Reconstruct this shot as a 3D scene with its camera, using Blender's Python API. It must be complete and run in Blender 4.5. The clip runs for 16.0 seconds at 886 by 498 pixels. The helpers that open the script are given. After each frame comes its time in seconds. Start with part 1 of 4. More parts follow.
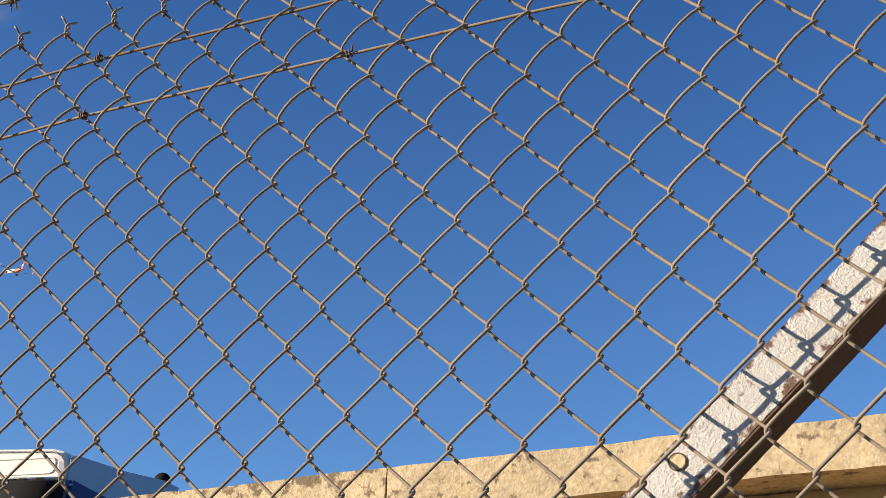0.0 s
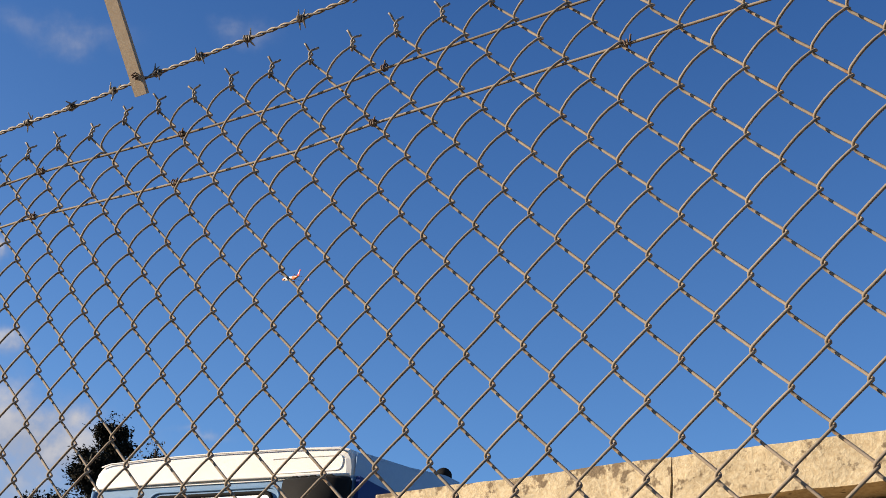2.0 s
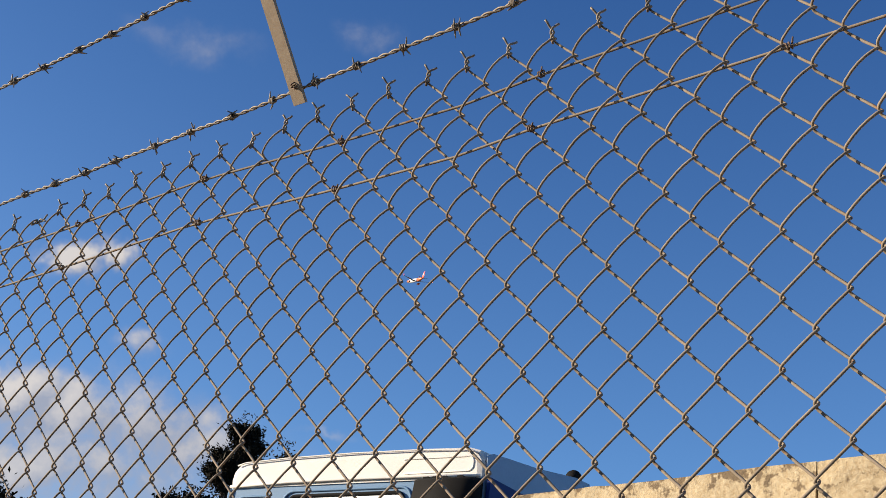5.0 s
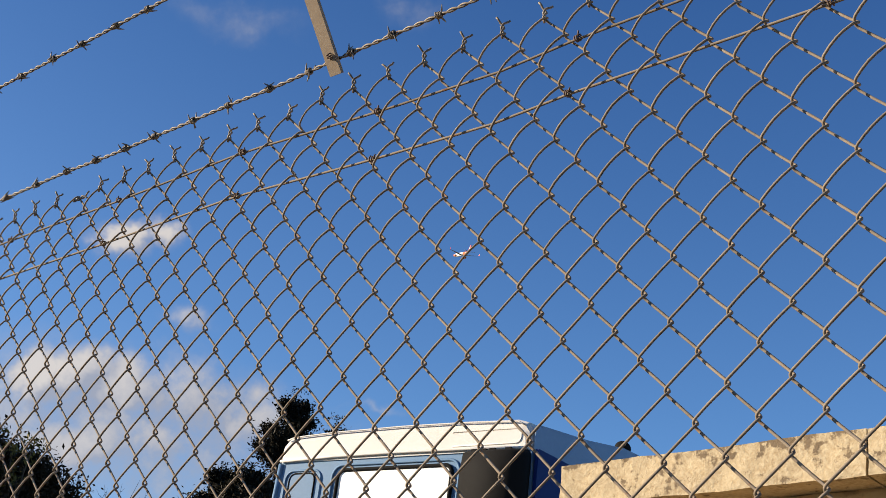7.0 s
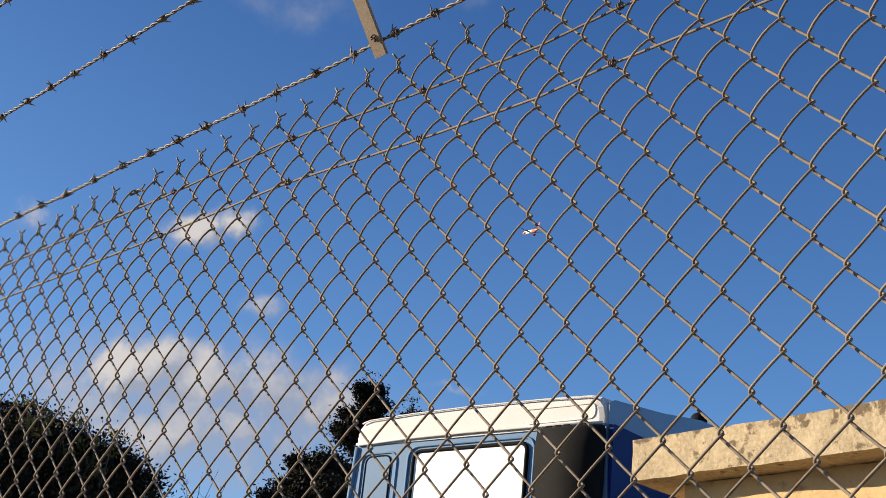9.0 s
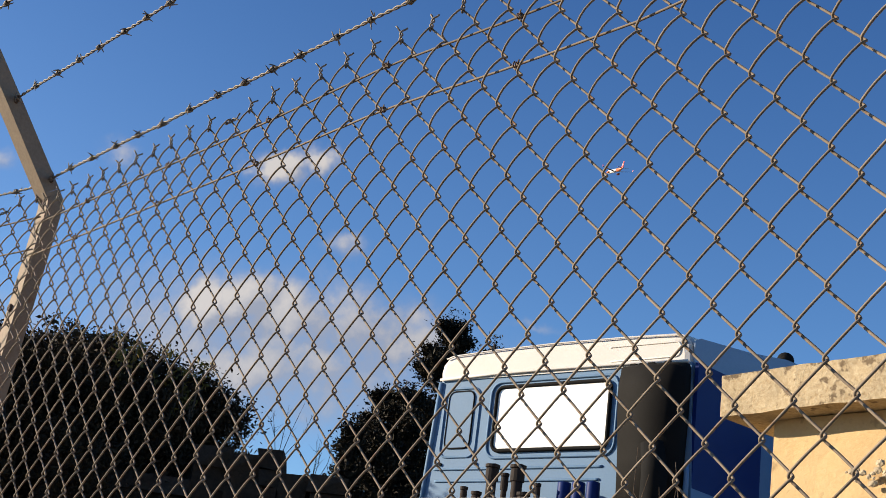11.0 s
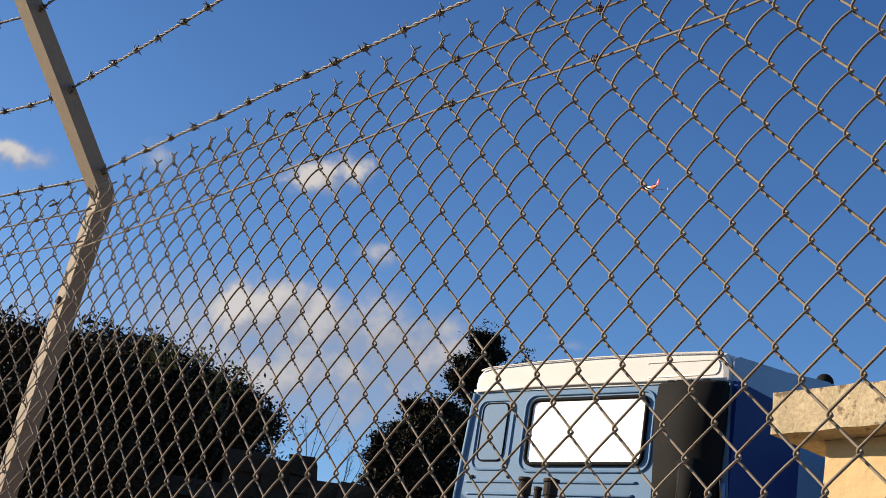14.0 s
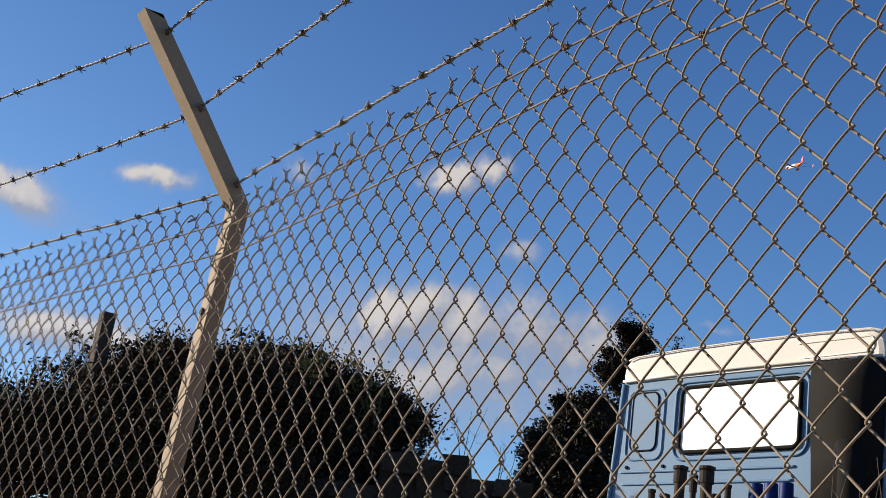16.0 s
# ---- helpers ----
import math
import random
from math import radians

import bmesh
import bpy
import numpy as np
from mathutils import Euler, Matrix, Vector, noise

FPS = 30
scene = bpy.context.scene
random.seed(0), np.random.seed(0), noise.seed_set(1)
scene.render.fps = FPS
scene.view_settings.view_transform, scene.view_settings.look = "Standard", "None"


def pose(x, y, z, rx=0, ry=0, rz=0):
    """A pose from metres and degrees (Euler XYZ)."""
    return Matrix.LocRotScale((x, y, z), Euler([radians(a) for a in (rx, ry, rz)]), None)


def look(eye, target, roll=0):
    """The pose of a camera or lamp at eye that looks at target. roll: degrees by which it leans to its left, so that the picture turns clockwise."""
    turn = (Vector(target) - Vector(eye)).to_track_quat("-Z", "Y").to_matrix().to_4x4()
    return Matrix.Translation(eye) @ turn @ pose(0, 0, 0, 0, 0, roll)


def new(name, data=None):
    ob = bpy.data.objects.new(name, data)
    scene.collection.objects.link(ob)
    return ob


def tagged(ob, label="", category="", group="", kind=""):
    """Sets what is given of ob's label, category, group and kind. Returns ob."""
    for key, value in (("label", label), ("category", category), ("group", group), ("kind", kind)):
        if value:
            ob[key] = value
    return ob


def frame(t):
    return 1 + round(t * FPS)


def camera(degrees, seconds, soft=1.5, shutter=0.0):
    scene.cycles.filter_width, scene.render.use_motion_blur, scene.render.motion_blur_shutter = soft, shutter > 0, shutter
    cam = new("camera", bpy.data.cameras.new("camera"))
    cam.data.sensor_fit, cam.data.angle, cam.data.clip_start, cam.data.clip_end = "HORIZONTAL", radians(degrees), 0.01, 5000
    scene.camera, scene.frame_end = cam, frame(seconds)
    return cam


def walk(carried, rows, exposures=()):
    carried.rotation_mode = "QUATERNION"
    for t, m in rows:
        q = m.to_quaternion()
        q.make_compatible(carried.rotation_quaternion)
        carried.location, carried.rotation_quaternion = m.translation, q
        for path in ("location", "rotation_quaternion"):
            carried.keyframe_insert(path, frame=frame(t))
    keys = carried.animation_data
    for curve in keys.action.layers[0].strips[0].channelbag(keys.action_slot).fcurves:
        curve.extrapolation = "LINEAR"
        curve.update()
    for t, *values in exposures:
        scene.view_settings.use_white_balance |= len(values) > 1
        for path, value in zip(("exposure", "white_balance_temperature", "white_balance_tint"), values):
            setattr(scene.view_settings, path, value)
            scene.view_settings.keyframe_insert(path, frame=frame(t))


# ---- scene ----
cam = camera(37.7, 16.0, soft=0.75)

PATH = [
    (0, (0.559, -1.035, 1.612), (-0.131, 0.618, 2.503), 2.3),
    (0.5, (0.547, -1.038, 1.606), (-0.24, 0.582, 2.475), 3.4),
    (1, (0.537, -1.058, 1.593), (-0.319, 0.523, 2.468), 4.1),
    (1.5, (0.544, -1.052, 1.597), (-0.442, 0.478, 2.425), 4.7),
    (2, (0.543, -1.064, 1.597), (-0.505, 0.407, 2.456), 5.0),
    (2.5, (0.534, -1.081, 1.59), (-0.577, 0.349, 2.439), 6.0),
    (3, (0.523, -1.098, 1.583), (-0.631, 0.305, 2.419), 7.4),
    (3.5, (0.516, -1.105, 1.582), (-0.671, 0.267, 2.424), 7.8),
    (4, (0.521, -1.111, 1.586), (-0.671, 0.239, 2.454), 7.8),
    (6.5, (0.526, -1.099, 1.577), (-0.709, 0.262, 2.359), 7.1),
    (7, (0.524, -1.093, 1.583), (-0.739, 0.236, 2.381), 7.2),
    (7.5, (0.524, -1.087, 1.588), (-0.744, 0.233, 2.395), 6.1),
    (8, (0.523, -1.069, 1.590), (-0.757, 0.256, 2.370), 5.7),
    (8.5, (0.529, -1.063, 1.592), (-0.788, 0.235, 2.352), 6.0),
    (9, (0.535, -1.069, 1.588), (-0.812, 0.199, 2.346), 6.0),
    (11.5, (0.500, -1.075, 1.571), (-0.976, 0.117, 2.208), 8.3),
    (12, (0.472, -1.070, 1.573), (-0.990, 0.116, 2.237), 10.5),
    (12.5, (0.462, -1.07, 1.569), (-0.932, 0.196, 2.243), 10.1),
    (13, (0.444, -1.08, 1.568), (-0.967, 0.152, 2.263), 10.3),
    (13.5, (0.439, -1.091, 1.562), (-0.994, 0.111, 2.269), 8.9),
    (14, (0.439, -1.072, 1.564), (-1.043, 0.093, 2.231), 9.7),
    (14.5, (0.468, -1.088, 1.551), (-1.02, 0.057, 2.238), 10.1),
    (15, (0.48, -1.084, 1.547), (-1.057, 0.007, 2.217), 9.6),
    (15.5, (0.486, -1.086, 1.552), (-1.074, -0.043, 2.245), 9.1),
    (16, (0.474, -1.058, 1.551), (-1.142, -0.063, 2.183), 8.1),
]
EXPOSURE = [(0, 1.12), (3, 1.08), (7.5, 1.0), (11.5, 0.96), (16, 0.91)]
walk(cam, [(t, look(e, g, r)) for t, e, g, r in PATH], EXPOSURE)

# ---- light ----
SUN_EL, SUN_AZ = radians(16.5), radians(234)  # azimuth clockwise from +y
to_sun = Vector((math.sin(SUN_AZ) * math.cos(SUN_EL), math.cos(SUN_AZ) * math.cos(SUN_EL), math.sin(SUN_EL)))
sun = new("sun", bpy.data.lights.new("sun", "SUN"))
sun.data.energy, sun.data.angle, sun.data.color = 4.8, radians(0.53), (1.0, 0.85, 0.66)
sun.matrix_world = look(to_sun * 50, (0, 0, 0))


def nodes_of(tree):
    tree.nodes.clear()

    def add(kind, _inputs=None, operation="", use_clamp=False, data_type="", blend_type="", interpolation_type=""):
        n = tree.nodes.new(kind)
        if operation:
            n.operation, n.use_clamp = operation, use_clamp
        if data_type:
            n.data_type = data_type
        if blend_type:
            n.blend_type = blend_type
        if interpolation_type:
            n.interpolation_type = interpolation_type
        for k, v in (_inputs or {}).items():
            if isinstance(v, bpy.types.NodeSocket):
                tree.links.new(v, n.inputs[k])
            else:
                n.inputs[k].default_value = v
        return n
    return add


def maths(add, op, a, b=None, c=None, clamp=False):
    ins = {0: a}
    if b is not None:
        ins[1] = b
    if c is not None:
        ins[2] = c
    return add("ShaderNodeMath", ins, operation=op, use_clamp=clamp).outputs[0]


# Clouds: azimuth to the left of +y, elevation, half widths, density.
CLOUDS = [
    (58.7, 21.8, 1.3, 0.65, 0.85), (57.2, 22.3, 1.2, 0.6, 0.75), (54.6, 18.6, 1.5, 0.7, 0.50), (60.4, 15.2, 1.5, 1.2, 1.1), (58.9, 15.5, 1.9, 1.3, 1.0),
    (56.6, 15.1, 2.4, 1.6, 0.9), (54.0, 15.3, 2.8, 1.8, 0.85), (51.4, 15.2, 2.4, 1.4, 0.75), (58.8, 12.9, 3.0, 1.4, 0.8), (55.4, 13.2, 2.8, 1.3, 0.75),
    (71.8, 19.5, 1.7, 0.55, 0.6), (65.9, 20.7, 0.9, 0.7, 0.5), (77.2, 17.3, 2.2, 0.8, 0.85), (73.2, 12.0, 3.2, 0.9, 0.85), (45.5, 15.9, 2.0, 0.3, 0.35),
    (55.0, 32.0, 3.5, 0.9, 0.30), (46.8, 33.3, 1.6, 0.8, 0.28), (57.5, 13.4, 10.5, 3.4, 0.60), (68.0, 12.0, 9.0, 2.2, 0.45), (92.0, 14.0, 7.0, 1.6, 0.6),
]


def make_world():
    world = bpy.data.worlds.new("sky")
    scene.world = world
    world.use_nodes = True
    tree = world.node_tree
    add = nodes_of(tree)
    sky = add("ShaderNodeTexSky")
    sky.sky_type, sky.sun_disc, sky.sun_elevation, sky.sun_rotation = "NISHITA", False, SUN_EL, SUN_AZ
    sky.altitude, sky.air_density, sky.dust_density, sky.ozone_density = 150.0, 1.0, 0.22, 3.5
    coord = add("ShaderNodeTexCoord").outputs["Generated"]
    sep = add("ShaderNodeSeparateXYZ", {0: coord})
    x, y, z = sep.outputs
    az = maths(add, "MULTIPLY", maths(add, "ARCTAN2", maths(add, "MULTIPLY", x, -1.0), y), 180 / math.pi)
    el = maths(add, "MULTIPLY", maths(add, "ARCSINE", z), 180 / math.pi)
    warp = add("ShaderNodeTexNoise", {"Vector": coord, "Scale": 16.0, "Detail": 6.0, "Roughness": 0.6})
    fine = add("ShaderNodeTexNoise", {"Vector": coord, "Scale": 60.0, "Detail": 7.0, "Roughness": 0.62})
    # ragged cloud outlines
    swirl = add("ShaderNodeTexNoise", {"Vector": coord, "Scale": 11.0, "Detail": 5.0, "Roughness": 0.62})
    off = add("ShaderNodeSeparateColor", {0: swirl.outputs["Color"]})
    high = el
    az = maths(add, "ADD", az, maths(add, "MULTIPLY", maths(add, "SUBTRACT", off.outputs[0], 0.5), 6.0))
    el = maths(add, "ADD", el, maths(add, "MULTIPLY", maths(add, "SUBTRACT", off.outputs[1], 0.5), 3.6))

    def banks(across, up):
        out = None
        for a, e, wa, we, k in CLOUDS:
            da = maths(add, "POWER", maths(add, "ABSOLUTE", maths(add, "DIVIDE", maths(add, "SUBTRACT", across, a), wa)), 2.0)
            de = maths(add, "POWER", maths(add, "ABSOLUTE", maths(add, "DIVIDE", maths(add, "SUBTRACT", up, e), we)), 2.0)
            g = maths(add, "MULTIPLY", maths(add, "EXPONENT", maths(add, "MULTIPLY", maths(add, "ADD", da, de), -1.0)), k)
            out = g if out is None else maths(add, "MAXIMUM", out, g)
        return out
    total = banks(az, el)
    towards_sun = banks(maths(add, "ADD", az, 0.9), maths(add, "ADD", el, 0.55))
    facing = maths(add, "MULTIPLY", maths(add, "SUBTRACT", total, towards_sun), 1.1)
    rough = maths(add, "ADD", maths(add, "MULTIPLY", maths(add, "SUBTRACT", warp.outputs[0], 0.5), 1.1),
                  maths(add, "MULTIPLY", maths(add, "SUBTRACT", fine.outputs[0], 0.5), 0.55))
    body = maths(add, "MULTIPLY", total, maths(add, "ADD", 1.0, maths(add, "MULTIPLY", rough, 1.6)))
    mask = add("ShaderNodeMapRange", {0: body, 1: 0.05, 2: 0.72, 3: 0.0, 4: 0.88}, interpolation_type="SMOOTHSTEP").outputs[0]
    # sunlit side of each cloud bright and warm, thick lower part grey
    lit = add("ShaderNodeMapRange", {0: maths(add, "ADD", maths(add, "ADD", maths(add, "MULTIPLY", body, 0.5), facing), maths(add, "MULTIPLY", rough, 0.6)), 1: 0.12, 2: 0.95, 3: 0.0, 4: 1.0}).outputs[0]
    cloud = add("ShaderNodeMix", {0: lit, 6: (2.9, 3.05, 3.6, 1), 7: (5.9, 5.4, 4.9, 1)}, data_type="RGBA").outputs[2]
    # clear air: paler towards the horizon, deeper overhead
    height = add("ShaderNodeMapRange", {0: high, 1: 12.0, 2: 38.0, 3: 0.0, 4: 1.0}).outputs[0]
    clear = add("ShaderNodeMix", {0: height, 6: (0.88, 1.12, 1.38, 1), 7: (0.485, 0.79, 1.17, 1)}, data_type="RGBA").outputs[2]
    # thin haze towards the sun's side
    sunward = add("ShaderNodeMapRange", {0: az, 1: 35.0, 2: 80.0, 3: 0.0, 4: 1.0}).outputs[0]
    hazy = add("ShaderNodeMix", {0: sunward, 6: (1, 1, 1, 1), 7: (1.18, 1.02, 0.94, 1)}, data_type="RGBA").outputs[2]
    clear = add("ShaderNodeMix", {0: 1.0, 6: clear, 7: hazy}, data_type="RGBA", blend_type="MULTIPLY").outputs[2]
    tint = add("ShaderNodeMix", {0: 1.0, 6: sky.outputs[0], 7: clear}, data_type="RGBA", blend_type="MULTIPLY").outputs[2]
    both = add("ShaderNodeMix", {0: mask, 6: tint, 7: cloud}, data_type="RGBA").outputs[2]
    back = add("ShaderNodeBackground", {0: both, 1: 0.0645})
    out = add("ShaderNodeOutputWorld", {0: back.outputs[0]})


make_world()


# ---- materials ----
def material(name, base, other=None, third=None, rough=0.6, metal=0.0, scale=8.0, fine=90.0, bump=0.25, depth=0.002, spread=0.5,
             amount=0.5, spots=None, spot_scale=20.0, spot_cut=0.62, vary=0.12, spec=0.5, stretch=(1, 1, 1), crust=0.0, edges=None):
    """Two scales of colour, optional spots (rust, lichen, stain), roughness that follows, and a fine relief."""
    m = bpy.data.materials.new(name)
    m.use_nodes = True
    add = nodes_of(m.node_tree)
    coord = add("ShaderNodeTexCoord").outputs["Object"]
    place = add("ShaderNodeMapping", {"Vector": coord, "Scale": stretch}).outputs[0]
    rand = add("ShaderNodeObjectInfo").outputs["Random"]
    big = add("ShaderNodeTexNoise", {"Vector": place, "Scale": scale, "Detail": 5.0, "Roughness": 0.6}).outputs[0]
    small = add("ShaderNodeTexNoise", {"Vector": place, "Scale": fine, "Detail": 4.0, "Roughness": 0.7}).outputs[0]
    other = other or [c * 0.7 for c in base]
    third = third or [min(1, c * 1.25) for c in base]
    f1 = add("ShaderNodeMapRange", {0: big, 1: 0.5 - spread * 0.5, 2: 0.5 + spread * 0.5, 3: 0.0, 4: 1.0}).outputs[0]
    f2 = add("ShaderNodeMapRange", {0: small, 1: 0.35, 2: 0.7, 3: 0.0, 4: amount}).outputs[0]
    col = add("ShaderNodeMix", {0: f1, 6: (*base, 1), 7: (*other, 1)}, data_type="RGBA").outputs[2]
    col = add("ShaderNodeMix", {0: f2, 6: col, 7: (*third, 1)}, data_type="RGBA").outputs[2]
    r = maths(add, "ADD", rough - 0.1, maths(add, "MULTIPLY", small, 0.2), clamp=True)
    if spots:
        n = add("ShaderNodeTexNoise", {"Vector": place, "Scale": spot_scale, "Detail": 6.0, "Roughness": 0.65}).outputs[0]
        if crust:   # lichen and soot along the top edge
            up = add("ShaderNodeSeparateXYZ", {0: add("ShaderNodeTexCoord").outputs["Generated"]}).outputs[2]
            n = maths(add, "ADD", n, add("ShaderNodeMapRange", {0: up, 1: crust, 2: 1.0, 3: 0.0, 4: 0.16}).outputs[0])
        if edges:   # rust that starts from the two long edges of a bar
            across = add("ShaderNodeSeparateXYZ", {0: coord}).outputs[2]
            rim = maths(add, "MAXIMUM", add("ShaderNodeMapRange", {0: across, 1: edges - 0.009, 2: edges, 3: 0.0, 4: 0.17}).outputs[0],
                        add("ShaderNodeMapRange", {0: across, 1: 0.016, 2: 0.0, 3: 0.0, 4: 0.15}).outputs[0])
            n = maths(add, "ADD", n, rim)
        f3 = add("ShaderNodeMapRange", {0: n, 1: spot_cut, 2: spot_cut + 0.07, 3: 0.0, 4: 0.92}).outputs[0]
        col = add("ShaderNodeMix", {0: f3, 6: col, 7: (*spots, 1)}, data_type="RGBA").outputs[2]
        r = maths(add, "ADD", r, maths(add, "MULTIPLY", f3, 0.3), clamp=True)
    v = maths(add, "ADD", 1.0 - vary * 0.5, maths(add, "MULTIPLY", rand, vary))
    col = add("ShaderNodeHueSaturation", {"Value": v, "Color": col}).outputs[0]
    height = maths(add, "ADD", maths(add, "MULTIPLY", big, 0.5), small)
    bmp = add("ShaderNodeBump", {"Strength": bump, "Distance": depth, "Height": height}).outputs[0]
    b = add("ShaderNodeBsdfPrincipled", {"Base Color": col, "Roughness": r, "Metallic": metal, "Normal": bmp, "Specular IOR Level": spec})
    add("ShaderNodeOutputMaterial", {0: b.outputs[0]})
    return m


M_WIRE = material("weathered_tan_wire", (0.228, 0.182, 0.135), (0.16, 0.126, 0.092), (0.31, 0.258, 0.20), bump=0.08, spec=0.08, rough=0.75, scale=14, fine=260, depth=0.0004,
                  spots=(0.20, 0.10, 0.05), spot_scale=45, spot_cut=0.6, vary=0.25)
M_BARB = material("dull_barbed_wire", (0.20, 0.165, 0.125), (0.13, 0.10, 0.075), (0.28, 0.24, 0.19), rough=0.55, scale=20, fine=200, depth=0.0004,
                  spots=(0.12, 0.06, 0.035), spot_scale=50, spot_cut=0.6, vary=0.4, metal=0.1, spec=0.2)
M_TIE = material("rusted_tie_wire", (0.075, 0.05, 0.035), (0.13, 0.07, 0.04), (0.05, 0.035, 0.03), rough=0.8, scale=60, fine=300, depth=0.0004)
M_POST = material("tan_painted_steel", (0.27, 0.205, 0.145), (0.20, 0.15, 0.105), (0.34, 0.27, 0.195), spec=0.2, rough=0.75, scale=9, fine=120, depth=0.0008,
                  spots=(0.24, 0.13, 0.07), spot_scale=22, spot_cut=0.69)
M_BRACE = material("flaking_white_paint", (0.50, 0.48, 0.455), (0.40, 0.375, 0.34), (0.57, 0.555, 0.53), rough=0.5, scale=25, fine=300, bump=1.0, depth=0.003,
                   spots=(0.10, 0.040, 0.018), spot_scale=46, spot_cut=0.60, edges=0.045)
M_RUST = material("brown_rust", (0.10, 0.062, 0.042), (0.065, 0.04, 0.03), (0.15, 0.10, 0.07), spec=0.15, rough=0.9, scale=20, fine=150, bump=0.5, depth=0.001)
M_SLAB = material("weathered_concrete", (0.44, 0.335, 0.195), (0.26, 0.19, 0.105), (0.55, 0.46, 0.31), spec=0.2, rough=0.92, scale=9, fine=70, bump=0.6, depth=0.006,
                  spots=(0.14, 0.10, 0.062), spot_scale=26, spot_cut=0.58, amount=0.75, spread=0.4, crust=0.62)
M_OCHRE = material("ochre_render", (0.60, 0.42, 0.20), (0.50, 0.33, 0.15), (0.66, 0.49, 0.27), rough=0.92, scale=2.6, fine=60, bump=0.5, depth=0.005,
                   spots=(0.33, 0.22, 0.11), spot_scale=7, spot_cut=0.57, amount=0.5, spread=0.4)
M_STONE = material("broken_limestone", (0.47, 0.38, 0.25), (0.34, 0.26, 0.16), (0.55, 0.47, 0.34), rough=0.95, scale=12, fine=70, bump=0.9, depth=0.01, vary=0.4)
M_CREAM = material("cream_white_paint", (0.62, 0.59, 0.55), (0.55, 0.52, 0.475), (0.68, 0.655, 0.615), spec=0.25, rough=0.55, scale=2.5, fine=40, bump=0.08, depth=0.001,
                   spots=(0.55, 0.49, 0.38), spot_scale=7, spot_cut=0.7, amount=0.3, vary=0.04)
M_BLUE = material("faded_blue_paint", (0.120, 0.215, 0.345), (0.098, 0.185, 0.305), (0.155, 0.26, 0.39), spec=0.2, rough=0.6, scale=2.5, fine=45, bump=0.1, depth=0.001,
                  spots=(0.16, 0.26, 0.42), spot_scale=9, spot_cut=0.68, amount=0.35, vary=0.04)
# Blue of the canisters; on the cab flank it also carries the shade.
M_NAVY = material("deep_blue_paint_and_shade", (0.006, 0.022, 0.125), (0.005, 0.018, 0.10), (0.009, 0.03, 0.15), spec=0.1, rough=0.5, scale=3, fine=45, bump=0.08, depth=0.001, vary=0.05)
M_PALE = material("grey_blue_paint_and_shade", (0.16, 0.22, 0.32), (0.13, 0.19, 0.28), (0.19, 0.26, 0.36), rough=0.35, scale=3, fine=40, bump=0.06, depth=0.001)
# Brightness of the sky behind the side window put into a pale colour.
M_SIDE_PANE = material("pale_sky_pane", (0.76, 0.79, 0.83), (0.70, 0.74, 0.79), (0.80, 0.83, 0.86), rough=0.4, scale=3, fine=40, bump=0.06, depth=0.001)
M_BLACK = material("black_moulded_plastic", (0.008, 0.0075, 0.007), (0.012, 0.011, 0.010), (0.006, 0.0055, 0.005), spec=0.1, rough=0.8, scale=5, fine=120, bump=0.2, depth=0.001,
                   spots=(0.03, 0.026, 0.022), spot_scale=10, spot_cut=0.62)
M_RUBBER = material("black_rubber", (0.008, 0.008, 0.008), spec=0.12, rough=0.85, scale=8, fine=120, bump=0.1)
M_PIPE = material("sooty_steel", (0.020, 0.017, 0.016), (0.045, 0.03, 0.022), (0.014, 0.013, 0.013), spec=0.2, rough=0.8, scale=14, fine=120)
M_BLIND = material("sunlit_white_blind", (0.86, 0.85, 0.83), (0.82, 0.81, 0.79), (0.88, 0.87, 0.85), rough=0.45, scale=3, fine=30, bump=0.05, vary=0.0, amount=0.2)
M_TYRE = M_RUBBER
M_BARK = material("dark_bark", (0.045, 0.033, 0.024), (0.03, 0.022, 0.016), rough=0.95, scale=8, fine=60, bump=0.8, depth=0.02)
M_EARTH = material("dry_earth", (0.085, 0.07, 0.05), (0.055, 0.045, 0.032), (0.12, 0.095, 0.07), rough=0.95, scale=0.8, fine=14, bump=0.8, depth=0.03)
M_RUIN = material("brown_rubble", (0.050, 0.036, 0.026), (0.030, 0.022, 0.016), (0.085, 0.062, 0.045), spec=0.1, rough=0.95, scale=3, fine=25, bump=0.8, depth=0.03, vary=0.4)
M_HOUSE = material("plain_render", (0.42, 0.36, 0.28), rough=0.9, scale=1.0, fine=20, bump=0.3)
M_PLANE_W = material("white_aircraft_paint", (0.80, 0.80, 0.80), (0.76, 0.76, 0.77), rough=0.35, scale=0.3, fine=3, bump=0.0, vary=0.0, amount=0.1)
M_PLANE_R = material("red_aircraft_paint", (0.62, 0.035, 0.02), (0.55, 0.03, 0.02), (0.68, 0.06, 0.03), rough=0.35, scale=0.3, fine=3, bump=0.0, vary=0.0)
M_PLANE_O = material("orange_red_aircraft_paint", (0.70, 0.12, 0.03), (0.50, 0.22, 0.05), (0.75, 0.08, 0.03), rough=0.35, scale=0.35, fine=2, bump=0.0, vary=0.0)
M_PLANE_G = material("grey_aircraft_paint", (0.16, 0.17, 0.19), rough=0.35, scale=0.3, fine=3, bump=0.0, vary=0.0)


